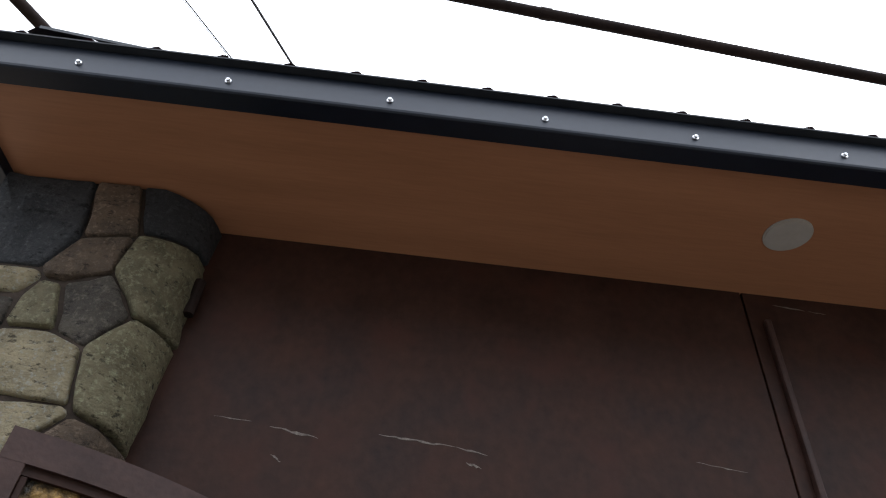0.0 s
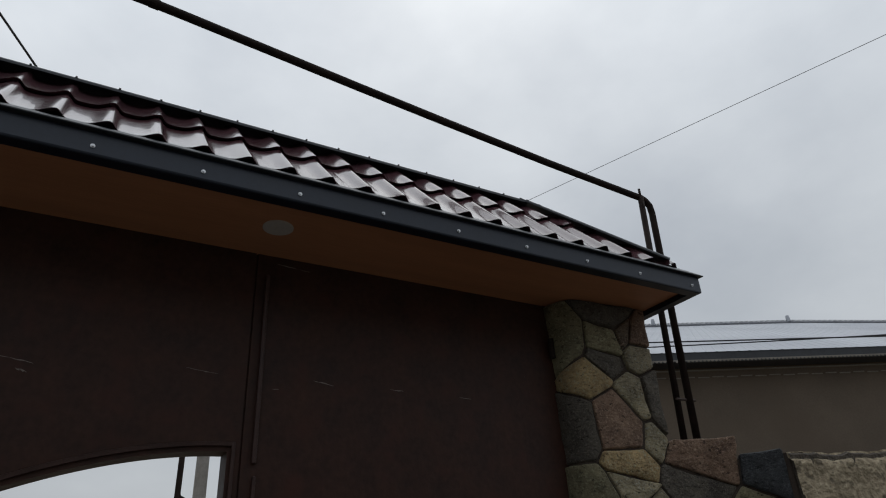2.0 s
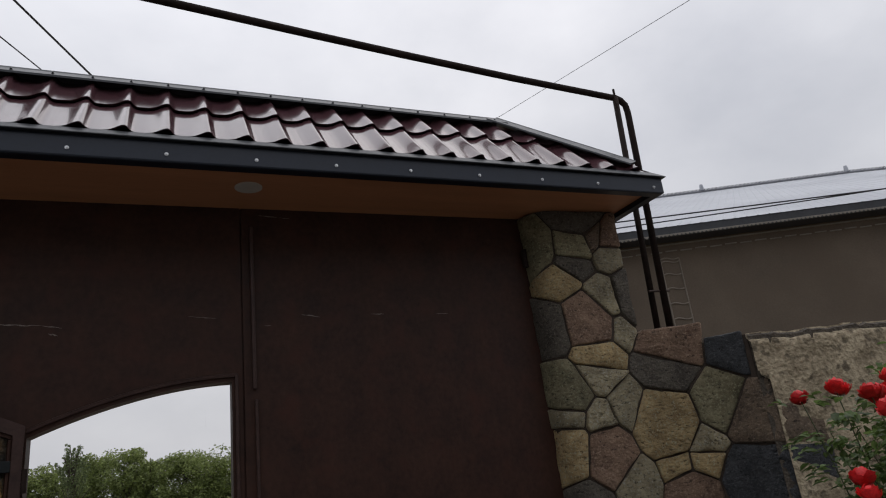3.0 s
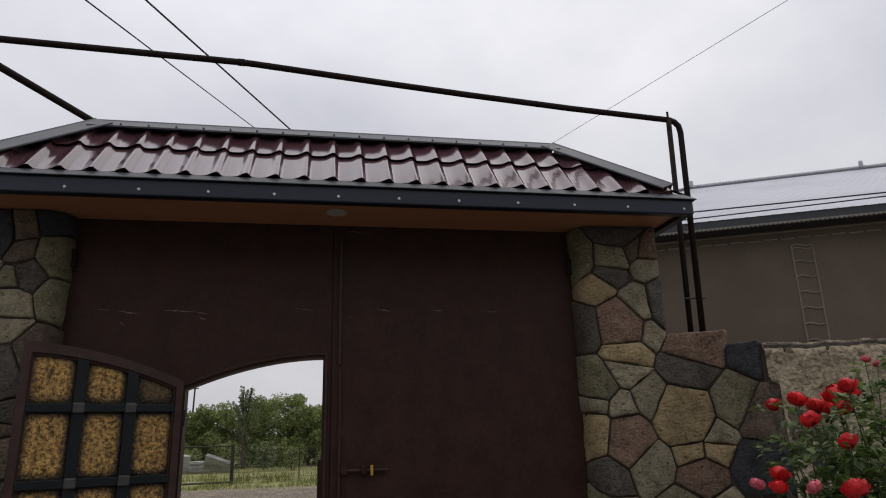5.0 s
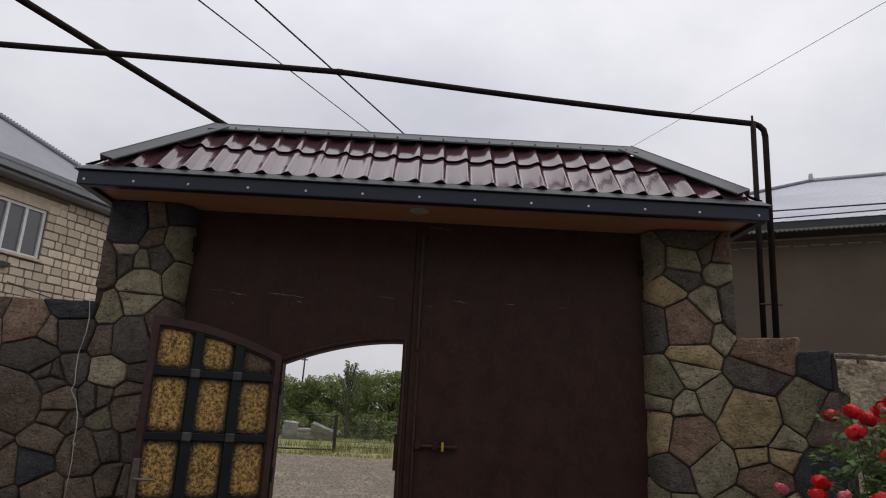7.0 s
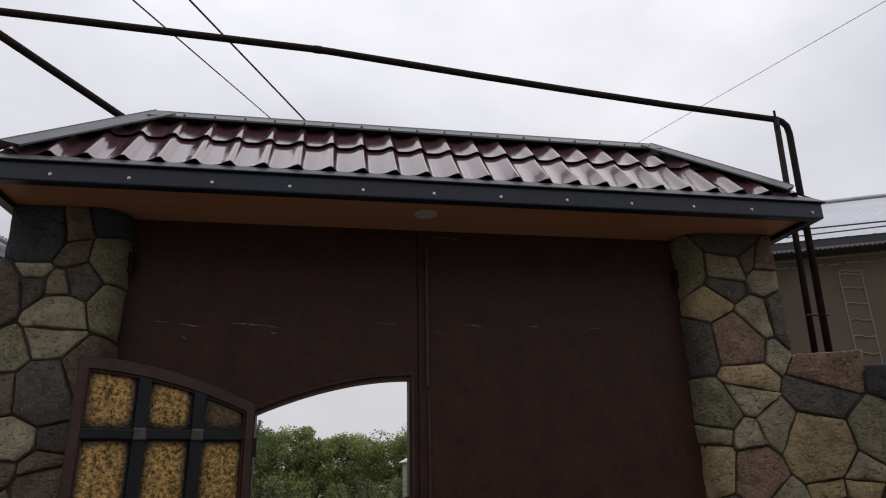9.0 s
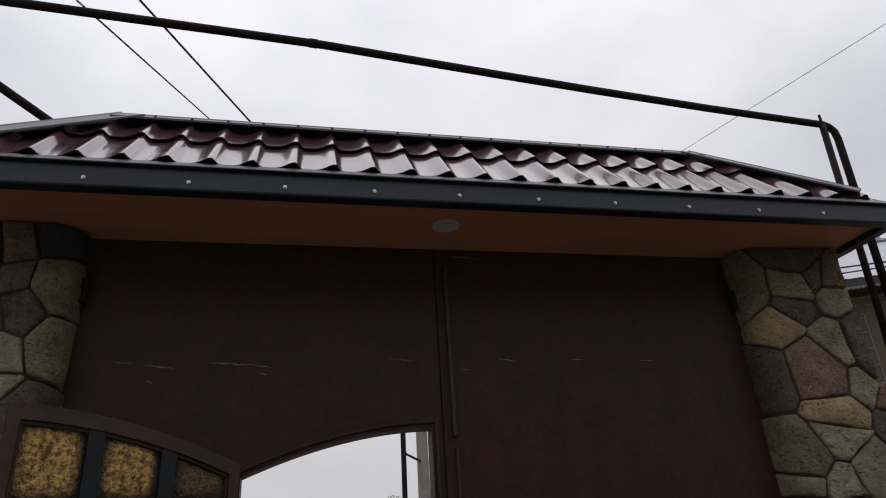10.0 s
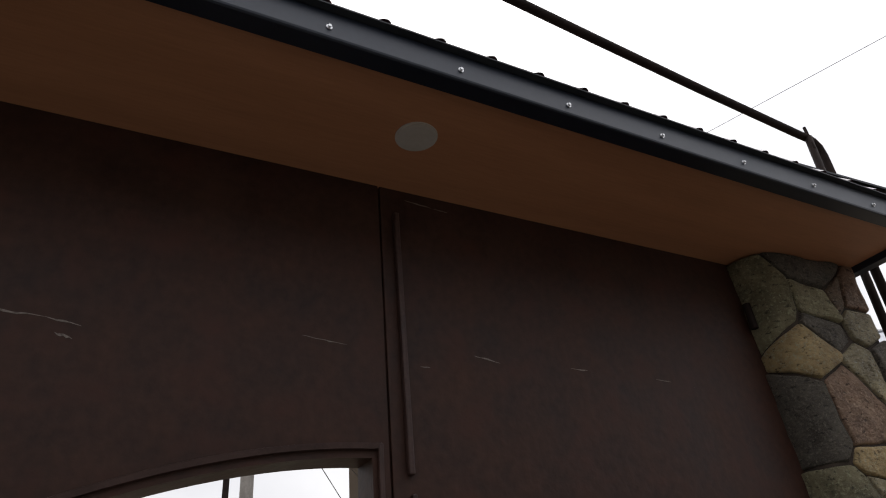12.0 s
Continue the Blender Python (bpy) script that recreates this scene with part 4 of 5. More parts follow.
def leaf_material(name, low, high, wet=0.45):
    m = material(name, low, high, 8, (wet, wet + 0.15), 0.15, 60)
    n, l = m.node_tree.nodes, m.node_tree.links
    b = n["Principled BSDF"]
    src = b.inputs["Base Color"].links[0].from_socket
    geo, mr, hs = n.new("ShaderNodeNewGeometry"), n.new("ShaderNodeMapRange"), n.new("ShaderNodeHueSaturation")
    mr.inputs[3].default_value, mr.inputs[4].default_value = 0.55, 1.45
    l.new(geo.outputs["Random Per Island"], mr.inputs[0])
    l.new(mr.outputs[0], hs.inputs["Value"])
    l.new(src, hs.inputs["Color"])
    l.new(hs.outputs[0], b.inputs["Base Color"])
    through_leaf, mixed = n.new("ShaderNodeBsdfTranslucent"), n.new("ShaderNodeMixShader")
    mixed.inputs[0].default_value = 0.45
    l.new(hs.outputs[0], through_leaf.inputs["Color"])
    l.new(b.outputs[0], mixed.inputs[1])
    l.new(through_leaf.outputs[0], mixed.inputs[2])
    l.new(mixed.outputs[0], n["Material Output"].inputs["Surface"])
    return m


ROSE_LEAF = leaf_material("rose_leaf", (0.062, 0.112, 0.028), (0.16, 0.225, 0.066), 0.35)


def leaf(b, p, d, up, size, wide=0.55):
    """A folded leaf of six faces, pointed at its end."""
    d, up = d.normalized(), up.normalized()
    side = d.cross(up)
    if side.length < 1e-3:
        side = Vector((1, 0, 0))
    side.normalize()
    nn = side.cross(d)
    spine = [p + d * size * k - nn * size * 0.25 * k * k for k in (0, 0.35, 0.7, 1.0)]
    w = [0.05, wide * 0.5, wide * 0.42, 0.02]
    L = [b.verts.new(s + side * size * q + nn * size * q * 0.35) for s, q in zip(spine, w)]
    R = [b.verts.new(s - side * size * q + nn * size * q * 0.35) for s, q in zip(spine, w)]
    C = [b.verts.new(s) for s in spine]
    for k in range(3):
        b.faces.new((L[k], C[k], C[k + 1], L[k + 1]))
        b.faces.new((C[k], R[k], R[k + 1], C[k + 1]))


def rose_mesh(name, mat, seed):
    g = random.Random(seed)
    b = bmesh.new()
    for ring, (cnt, polar, half, rad) in enumerate(((3, 8, 24, 0.62), (4, 22, 26, 0.78), (5, 40, 30, 0.88), (6, 60, 34, 0.95), (7, 80, 36, 1.0), (7, 102, 36, 1.06), (6, 126, 30, 1.02))):
        for k in range(cnt):
            a0 = 2 * math.pi * (k + 0.5 * (ring % 2) + g.uniform(-.12, .12)) / cnt
            wide = math.pi / cnt * g.uniform(1.0, 1.3)
            off, dip, flare = g.uniform(0.86, 1.12), g.uniform(-9, 9), g.uniform(0.05, 0.42)
            rows = []
            for i in range(6):
                v = i / 5
                th = radians(polar + dip + half * (1 - 2 * v) + g.uniform(-2, 2))
                narrow = math.sin(math.pi * (0.22 + 0.62 * (1 - v))) if v > .3 else 1.0
                rr = 0.075 * rad * off * (1 + flare * max(0, v - .55) / .45 + 0.05 * math.sin(k * 2.3 + ring))
                rows.append([])
                for q in (-1, -.5, 0, .5, 1):
                    a = a0 + wide * q * narrow
                    r2 = rr * (1 - 0.05 * abs(q)) + (0.006 * abs(q) ** 2 if v > .5 else 0) + g.uniform(-1, 1) * 0.0045 * (0.3 + v)
                    rows[-1].append(b.verts.new((r2 * math.sin(th) * math.cos(a), r2 * math.sin(th) * math.sin(a), r2 * 0.92 * math.cos(th) + 0.045)))
            for x, y in zip(rows, rows[1:]):
                for i in range(4):
                    b.faces.new((x[i], x[i + 1], y[i + 1], y[i]))
    me = bpy.data.meshes.new(name)
    b.to_mesh(me)
    b.free()
    me.materials.append(mat)
    me.polygons.foreach_set("use_smooth", [True] * len(me.polygons))
    return me


bush = thing("rose_bush", (2.5, -1.6, 0), "tall rose bush with wet red and pink blooms beside rendered wall", "rose bush")
BLOOMS = [(2.434, -1.21, 1.685, 1), (2.40, -1.43, 1.70, 1), (2.38, -1.60, 1.66, 1), (2.45, -1.60, 1.65, 1), (2.35, -1.82, 1.64, 1), (2.237, -1.95, 1.50, 1), (2.25, -1.98, 1.735, 1),
          (2.35, -1.79, 1.71, 1), (1.60, -2.16, 1.36, 2), (2.04, -1.70, 1.35, 1), (2.00, -1.74, 1.30, 1), (2.19, -1.80, 1.595, 1), (2.51, -1.90, 1.45, 1), (2.79, -1.70, 1.64, 2),
          (2.83, -1.80, 1.56, 1), (2.87, -1.75, 1.47, 1), (2.02, -2.20, 1.32, 1), (2.81, -1.50, 1.91, 2), (3.00, -1.50, 1.91, 2), (2.96, -1.42, 1.90, 2), (1.93, -2.08, 1.33, 2), (2.62, -1.55, 1.72, 1), (3.1, -1.6, 1.75, 1)]
rose_red, rose_pink = rose_mesh("bloom", RED, 1), rose_mesh("bloom", PINK, 2)
g = random.Random(21)
leaf_bm = bmesh.new()
tips = []
for i, (x, y, z, kind) in enumerate(BLOOMS):
    size = g.uniform(0.95, 1.25) if kind == 1 else g.uniform(0.65, 0.85)
    if z > 1.88:
        size *= 0.75
    ob = new("bloom", rose_red if kind == 1 else rose_pink)
    ob.parent = bush
    ob.matrix_parent_inverse = Matrix.Translation(bush.location).inverted()
    ob.matrix_basis = Matrix.Translation((x, y, z - 0.035)) @ Euler((g.uniform(0.1, 0.75), g.uniform(-.5, .3), g.uniform(0, 6))).to_matrix().to_4x4() @ Matrix.Diagonal((0.45 * size, 0.45 * size, 0.40 * size, 1))
    base = Vector((2.62 + g.uniform(-.20, .22), -1.6 + g.uniform(-.2, .2), 0.0))
    tip = Vector((x, y, z - 0.04))
    tips.append((base, tip))
for i in range(16):
    base = Vector((2.66 + g.uniform(-.25, .25), -1.6 + g.uniform(-.2, .2), 0.0))
    tips.append((base, Vector((2.72 + g.uniform(-.42, .50), -1.62 + g.uniform(-.40, .40), g.uniform(1.1, 1.62)))))
for base, tip in tips:
    mid = base.lerp(tip, 0.5) + Vector((g.uniform(-.08, .08), g.uniform(-.08, .08), 0.12))
    pts = [base.lerp(mid, k).lerp(mid.lerp(tip, k), k) for k in (i / 10 for i in range(11))]
    part("stem", bar(pts, 0.0055, 6, 0.45), STEM, bush)
    for k in range(54 if tip.x > 2.2 else 9):
        t = g.uniform(0.30, 0.985)
        p = base.lerp(mid, t).lerp(mid.lerp(tip, t), t)
        d = Vector((g.uniform(-1, 1), g.uniform(-1, 1), g.uniform(-.35, .5))).normalized()
        twig = p + d * g.uniform(0.03, 0.14)
        for q in range(5):
            a = Vector((g.uniform(-1, 1), g.uniform(-1, 1), g.uniform(-.5, .3))) * 0.7 + d
            leaf(leaf_bm, twig + Vector((g.uniform(-.03, .03), g.uniform(-.03, .03), g.uniform(-.02, .02))), a, Vector((g.uniform(-.4, .4), g.uniform(-.4, .4), 1)), g.uniform(0.034, 0.058), 0.62)
foliage = part("foliage", leaf_bm, ROSE_LEAF, bush, "glossy dark green rose leaves")
tagged(foliage, kind="stuff")

# ---- neighbouring house beyond the side wall ----
HOUSE_WALL = material("brown_grey_render", (0.086, 0.066, 0.047), (0.126, 0.098, 0.071), 1.2, (0.8, 0.95), 0.3, 30, third=(0.096, 0.072, 0.050), third_scale=0.5, third_at=0.45, third_soft=0.2)
HOUSE_TRIM = material("pale_trim", (0.17, 0.155, 0.13), (0.25, 0.23, 0.20), 6, (0.7, 0.9), 0.2, 40)
HOUSE_DARK = material("dark_gutter_sheet", (0.022, 0.024, 0.028), (0.040, 0.043, 0.049), 3, (0.5, 0.65), 0.05, 20)
HOUSE_ROOF = material("wet_galvanised_roof", (0.36, 0.375, 0.41), (0.45, 0.465, 0.50), 1.0, (0.4, 0.55), 0.06, 8, metal=0.2, third=(0.33, 0.345, 0.38), third_scale=0.4, third_at=0.45, third_soft=0.2)
ROOF_CREST = material("grey_crest_metal", (0.13, 0.135, 0.15), (0.21, 0.22, 0.24), 4, (0.4, 0.6), 0.05, 20)
house = thing("house", at_house(14, 14, 0), "large brown-grey rendered house with pale metal hipped roof", "house")
S0, S1, DW, DB, ZE, ZR, DR = -1.2, 34.5, 10.6, 23.4, 5.76, 8.93, 17.0
ZR2 = 8.45


def ridge_z(S):
    """The ridge runs level over the near bays and falls away along the rest."""
    return ZR - max(0.0, S - 14.0) * (ZR - ZR2) / 15.0



def house_poly(faces, mat, name, label=""):
    b = bmesh.new()
    for f in faces:
        b.faces.new([b.verts.new(p) for p in f])
    bmesh.ops.recalc_face_normals(b, faces=b.faces)
    return part(name, b, mat, house, label)


def hbox(D0, D1, Sa, Sb, z0, z1):
    b = bmesh.new()
    c8 = [b.verts.new(at_house(D, S, z)) for D in (D0, D1) for S in (Sa, Sb) for z in (z0, z1)]
    for f in ((0, 1, 3, 2), (4, 6, 7, 5), (0, 4, 5, 1), (2, 3, 7, 6), (0, 2, 6, 4), (1, 5, 7, 3)):
        b.faces.new([c8[i] for i in f])
    bmesh.ops.recalc_face_normals(b, faces=b.faces)
    return b


part("wall", hbox(DW, DB, S0, S1, 0, 5.56), HOUSE_WALL, house)
part("eave_board", hbox(DW - 0.48, DW - 0.44, S0 - 0.5, S1 + 0.5, 5.56, 5.76), HOUSE_DARK, house, "dark metal gutter board")
part("eave_soffit", hbox(DW - 0.44, DW + 0.02, S0 - 0.5, S1 + 0.5, 5.555, 5.58), HOUSE_DARK, house)
b = bmesh.new()
n = 420
for i in range(n):
    a, c_ = S0 - 0.5 + (S1 - S0 + 1) * i / n, S0 - 0.5 + (S1 - S0 + 1) * (i + 1) / n
    b.faces.new([b.verts.new(p) for p in (at_house(DW - 0.485, a, 5.585), at_house(DW - 0.485, c_, 5.585), at_house(DW - 0.485, (a + c_) / 2, 5.535))])
    b.faces.new([b.verts.new(p) for p in (at_house(DW - 0.487, a, 5.60), at_house(DW - 0.487, c_, 5.60), at_house(DW - 0.487, c_, 5.58), at_house(DW - 0.487, a, 5.58))])
tagged(part("scalloped_trim", b, HOUSE_TRIM, house, "pale saw-toothed metal trim"), kind="stuff")


def ribs(D0, z0, D1, a0, a1, b0, b1, n=150):
    """A ribbed sheet between the eave line (D0, a0..a1) and the ridge line (D1, b0..b1)."""
    b = bmesh.new()
    for i in range(n):
        for k0, k1, h0, h1 in ((0, .75, 0, 0), (.75, .85, 0, .008), (.85, .92, .008, .008), (.92, 1, .008, 0)):
            u0, u1 = (i + k0) / n, (i + k1) / n
            q = [at_house(D0, a0 + (a1 - a0) * u0, z0 + h0), at_house(D0, a0 + (a1 - a0) * u1, z0 + h1), at_house(D1, b0 + (b1 - b0) * u1, ridge_z(b0 + (b1 - b0) * u1) + h1), at_house(D1, b0 + (b1 - b0) * u0, ridge_z(b0 + (b1 - b0) * u0) + h0)]
            b.faces.new([b.verts.new(p) for p in q])
    bmesh.ops.recalc_face_normals(b, faces=b.faces)
    return b


roof2 = part("roof", ribs(DW - 0.5, ZE, DR, S0 - 0.5, S1 + 0.5, 4.4, 29), HOUSE_ROOF, house, "wet pale galvanised roof")
house_poly([(at_house(DW - .5, S0 - .5, ZE), at_house(DB + .5, S0 - .5, ZE), at_house(DR, 4.4, ZR))], HOUSE_ROOF, "roof_end")
house_poly([(at_house(DW - .5, S1 + .5, ZE), at_house(DB + .5, S1 + .5, ZE), at_house(DR, 29, ZR2))], HOUSE_ROOF, "roof_end")
house_poly([(at_house(DB + .5, S0 - .5, ZE), at_house(DB + .5, S1 + .5, ZE), at_house(DR, 29, ZR2), at_house(DR, 14, ZR), at_house(DR, 4.4, ZR))], HOUSE_ROOF, "roof_back")
b = bar([at_house(DR, S, ridge_z(S) + .02) for S in (4.4, 9, 14, 19, 24, 29)], 0.045, 8)
for i in range(560):
    S = 4.5 + 24.4 * i / 560
    p = at_house(DR - 0.02, S, ridge_z(S) + 0.09)
    tube(b, [p - Vector((0, 0, .05)), p + Vector((0, 0, .015))], 0.015, 4)
tagged(part("ridge_crest", b, ROOF_CREST, house, "beaded metal ridge crest"), kind="stuff")
part("hip_crest", bar([at_house(DW - .5, S0 - .5, ZE + .05), at_house(DR, 4.4, ZR + .05)], 0.05, 8), ROOF_CREST, house)
for S in (4.45, 9.3, 14.0, 28.6):
    p = at_house(DR, S, ridge_z(S) + 0.05)
    part("ridge_finial", tube(bmesh.new(), [p, p + Vector((0, 0, .13)), p + Vector((0, 0, .14)), p + Vector((0, 0, .18)), p + Vector((0, 0, .21))], 0.07, 8, taper=0.75), HOUSE_ROOF, house, "small metal ridge finial")
p = at_house(DR, 25.0, 8.40)
part("flue_pipe", bar([p, p + Vector((0.33, -0.15, 2.8))], 0.12, 10), PIPE, house, "tall leaning black flue pipe")
b = bmesh.new()
for i in range(110):
    S = S0 + (S1 - S0) * i / 110
    z = 5.34 + (0.012 if i % 2 else 0)
    tube(b, [at_house(DW - .012, S, 5.50), at_house(DW - .012, S + .33, 5.50)], 0.018, 5)
    tube(b, [at_house(DW - .012, S + .02, z), at_house(DW - .012, S + .27, z)], 0.014, 5)
tagged(part("wall_moulding", b, HOUSE_TRIM, house, "thin broken moulding line"), kind="stuff")
LADDER = material("worn_relief_render", (0.155, 0.132, 0.106), (0.225, 0.194, 0.158), 6, (0.8, 0.95), 0.2, 40)
for S in (5.68, 12.75, 19.8, 26.9):
    for q in (-0.20, 0.20):
        part("ladder_moulding", bar([at_house(DW - .01, S + q, 2.6), at_house(DW - .01, S + q, 5.18)], 0.017, 6), LADDER, house)
    for z in (2.54, 2.86, 3.19, 3.52, 3.85, 4.18, 4.51, 4.83, 5.11, 5.18):
        part("wavy_moulding", bar([at_house(DW - .01, S - .20 + .40 * k / 8, z + .024 * math.sin(k / 8 * 2 * math.pi)) for k in range(9)], 0.016, 6), LADDER, house)

# ---- pale block house beyond the stone wall ----
BLOCK = material("cream_limestone_block", (0.50, 0.405, 0.290), (0.74, 0.640, 0.500), 9, (0.8, 0.95), 1.0, 45, fine=0.45, vary=0.2, depth=0.02)
BLOCK_JOINT = material("grey_block_joint", (0.13, 0.105, 0.08), (0.20, 0.165, 0.13), 9, (0.85, 0.95), 0.5, 60)
FRAME_WHITE = material("white_window_frame", (0.66, 0.66, 0.66), (0.76, 0.76, 0.76), 9, (0.3, 0.45), 0.0)
ROOF_GREY = material("grey_slate_sheet", (0.15, 0.16, 0.175), (0.23, 0.24, 0.26), 1.2, (0.45, 0.6), 0.2, 12)
GLASS = bpy.data.materials.new("window_glass")
GLASS.use_nodes = True
gb = GLASS.node_tree.nodes["Principled BSDF"]
gb.inputs["Base Color"].default_value = (0.13, 0.13, 0.13, 1)
gb.inputs["Roughness"].default_value = 0.05
gb.inputs["Specular IOR Level"].default_value = 0.6
UB, IB = Vector((0.359, 0.933, 0)).normalized(), Vector((-0.933, 0.359, 0)).normalized()
PB = Vector((-8.78, 7.25, -0.14))


def at_block(u, d, z):
    """u along the wall that is seen, d into the house."""
    return PB + UB * u + IB * d + Vector((0, 0, z))


bh = thing("house", at_block(0, 4, 0), "two-storey house of cream limestone blocks with grey roof", "house")


def bbox(u0, u1, d0, d1, z0, z1):
    b = bmesh.new()
    c8 = [b.verts.new(at_block(u, d, z)) for u in (u0, u1) for d in (d0, d1) for z in (z0, z1)]
    for f in ((0, 1, 3, 2), (4, 6, 7, 5), (0, 4, 5, 1), (2, 3, 7, 6), (0, 2, 6, 4), (1, 5, 7, 3)):
        b.faces.new([c8[i] for i in f])
    bmesh.ops.recalc_face_normals(b, faces=b.faces)
    return b


WU0, WU1, WZ0, WZ1 = 0.35, 1.62, 4.50, 5.58
bw = part("wall", bbox(-7, 3.9, 0.25, 8, 0, 5.95), BLOCK_JOINT, bh, "mortar and inner wall")
for lo, hi in (((-7, 0), (WU0, 5.95)), ((WU1, 0), (3.9, 5.95)), ((WU0, 0), (WU1, WZ0)), ((WU0, WZ1), (WU1, 5.95))):
    part("wall_face", bbox(lo[0], hi[0], 0.02, 0.25, lo[1], hi[1]), BLOCK_JOINT, bh)
part("lintel", bbox(WU0 - 0.25, WU1 + 0.45, 0.0, 0.24, WZ1 + 0.004, WZ1 + 0.25), BLOCK, bh, "plain cream lintel")
part("window_sill", bbox(WU0 - 0.05, WU1 + 0.05, -0.06, 0.2, WZ0 - 0.05, WZ0), BLOCK, bh)
win = part("window", bbox(WU0, WU1, 0.10, 0.105, WZ0, WZ1), GLASS, bh, "dark reflecting glass")
for u0, u1, z0, z1 in ((WU0, WU1, WZ1 - .06, WZ1), (WU0, WU1, WZ0, WZ0 + .06), (WU0, WU0 + .06, WZ0 + .06, WZ1 - .06), (WU1 - .06, WU1, WZ0 + .06, WZ1 - .06),
                       (0.74, 0.80, WZ0 + .06, WZ1 - .06), (1.15, 1.21, WZ0 + .06, WZ1 - .06)):
    o = part("frame_bar", bbox(u0, u1, 0.05, 0.11, z0, z1), FRAME_WHITE, win, "white plastic window frame")
part("wall_bracket", bbox(0.72, 0.95, -0.10, 0.02, 4.18, 4.28), HOUSE_DARK, bh, "small dark wall bracket")
part("gutter", bbox(-7.5, 4.3, -0.46, -0.36, 6.04, 6.17), ROOF_GREY, bh, "grey metal gutter")
part("eave_soffit", bbox(-7.4, 4.2, -0.36, 8.4, 5.96, 6.02), ROOF_GREY, bh)
b = bmesh.new()
ev = [at_block(-12, -.4, 6.2), at_block(4.3, -.4, 6.2), at_block(4.3, 8.4, 6.2), at_block(-12, 8.4, 6.2), at_block(-0.1, 4.0, 9.3), at_block(-12, 4.0, 9.3)]
vv = [b.verts.new(p) for p in ev]
for f in ((0, 1, 4, 5), (1, 2, 4), (2, 3, 5, 4)):
    b.faces.new([vv[i] for i in f])
bmesh.ops.recalc_face_normals(b, faces=b.faces)
part("roof", b, ROOF_GREY, bh, "grey sheet roof")
part("eave_edge", bbox(-12, 4.32, -0.47, -0.38, 6.17, 6.26), ROOF_GREY, bh)
hb = bar([ev[1] + Vector((0, 0, .03)), ev[4] + Vector((0, 0, .05))], 0.06, 8)
for i in range(90):
    p = ev[1].lerp(ev[4], i / 90)
    tube(hb, [p, p + Vector((0, 0, .12))], 0.026, 5)
part("hip_crest", hb, ROOF_GREY, bh, "beaded hip crest")
cable("wall_cable", at_block(1.0, -0.05, 3.9), at_block(3.9, -0.06, 3.6), 0.012, 0.04, "thin cable along block house wall")
g = random.Random(5)
pb = boxes(((-0.5, -0.5, -0.5), (0.5, 0.5, 0.5)), bevel=0.10)
block_me = bpy.data.meshes.new("block")
pb.to_mesh(block_me)
pb.free()
block_me.materials.append(BLOCK)
BR = Matrix((UB, IB, Vector((0, 0, 1)))).transposed().to_4x4()
row, z = 0, 3.50
while z < 5.86:
    h = 0.182
    if z + h > WZ0 - .05 and z < WZ1:
        runs = ((-0.8, WU0), (WU1, 3.9))
    elif z + h > WZ1 and z < WZ1 + .25:
        runs = ((-0.8, WU0 - .26), (WU1 + .46, 3.9))
    else:
        runs = ((-0.8, 3.9),)
    for u, stop in runs:
        while u < stop - 0.05:
            w = g.choice((0.34, 0.18, 0.30, 0.20, 0.36, 0.19, 0.27))
            e = stop if stop - (u + w) < 0.10 else u + w
            o = new("block", block_me)
            o.parent = bh
            o.matrix_parent_inverse = Matrix.Translation(bh.location).inverted()
            c_ = at_block((u + e) / 2, 0.055 + g.uniform(-.010, .008), z + h / 2 + g.uniform(-.006, .006))
            o.matrix_basis = Matrix.Translation(c_) @ BR @ Matrix.Rotation(g.uniform(-.02, .02), 4, "Y") @ Matrix.Diagonal((e - u - g.uniform(.014, .034), 0.12, h - g.uniform(.012, .030), 1))
            u = e
    z += 0.186
    row += 1

# ---- unseen plain walls, added to close the courtyard and block low sky light ----
BACK = material("plain_render", (0.30, 0.28, 0.25), (0.38, 0.36, 0.33), 1.5, (0.8, 0.95), 0.2, 30)
tagged(part("wall_back", boxes(((-7.0, -9.3, 0), (9.0, -9.0, 5.6))), BACK), "unseen plain wall behind camera, added to block low sky", "wall", kind="structure")
tagged(part("wall_left", boxes(((-6.9, -9.0, 0), (-6.6, 0.0, 2.6))), BACK), "unseen plain side wall, added to close courtyard", "wall", kind="structure")

# ---- beyond the gate ----
BARK = material("bark", (0.05, 0.04, 0.03), (0.10, 0.085, 0.065), 6, (0.8, 0.95), 0.5, 30)
LEAF_A = leaf_material("hedge_leaf", (0.136, 0.176, 0.054), (0.28, 0.325, 0.112), 0.5)
LEAF_B = leaf_material("birch_leaf", (0.125, 0.160, 0.075), (0.235, 0.280, 0.130), 0.5)
POST = material("dark_fence_iron", (0.015, 0.013, 0.012), (0.03, 0.026, 0.024), 9, (0.5, 0.7), 0.1, 40)
SLAB = material("weathered_concrete_slab", (0.22, 0.21, 0.19), (0.36, 0.35, 0.32), 4, (0.8, 0.95), 0.4, 40)
POLE = material("concrete_pole", (0.22, 0.205, 0.185), (0.34, 0.32, 0.29), 5, (0.8, 0.95), 0.4, 40)


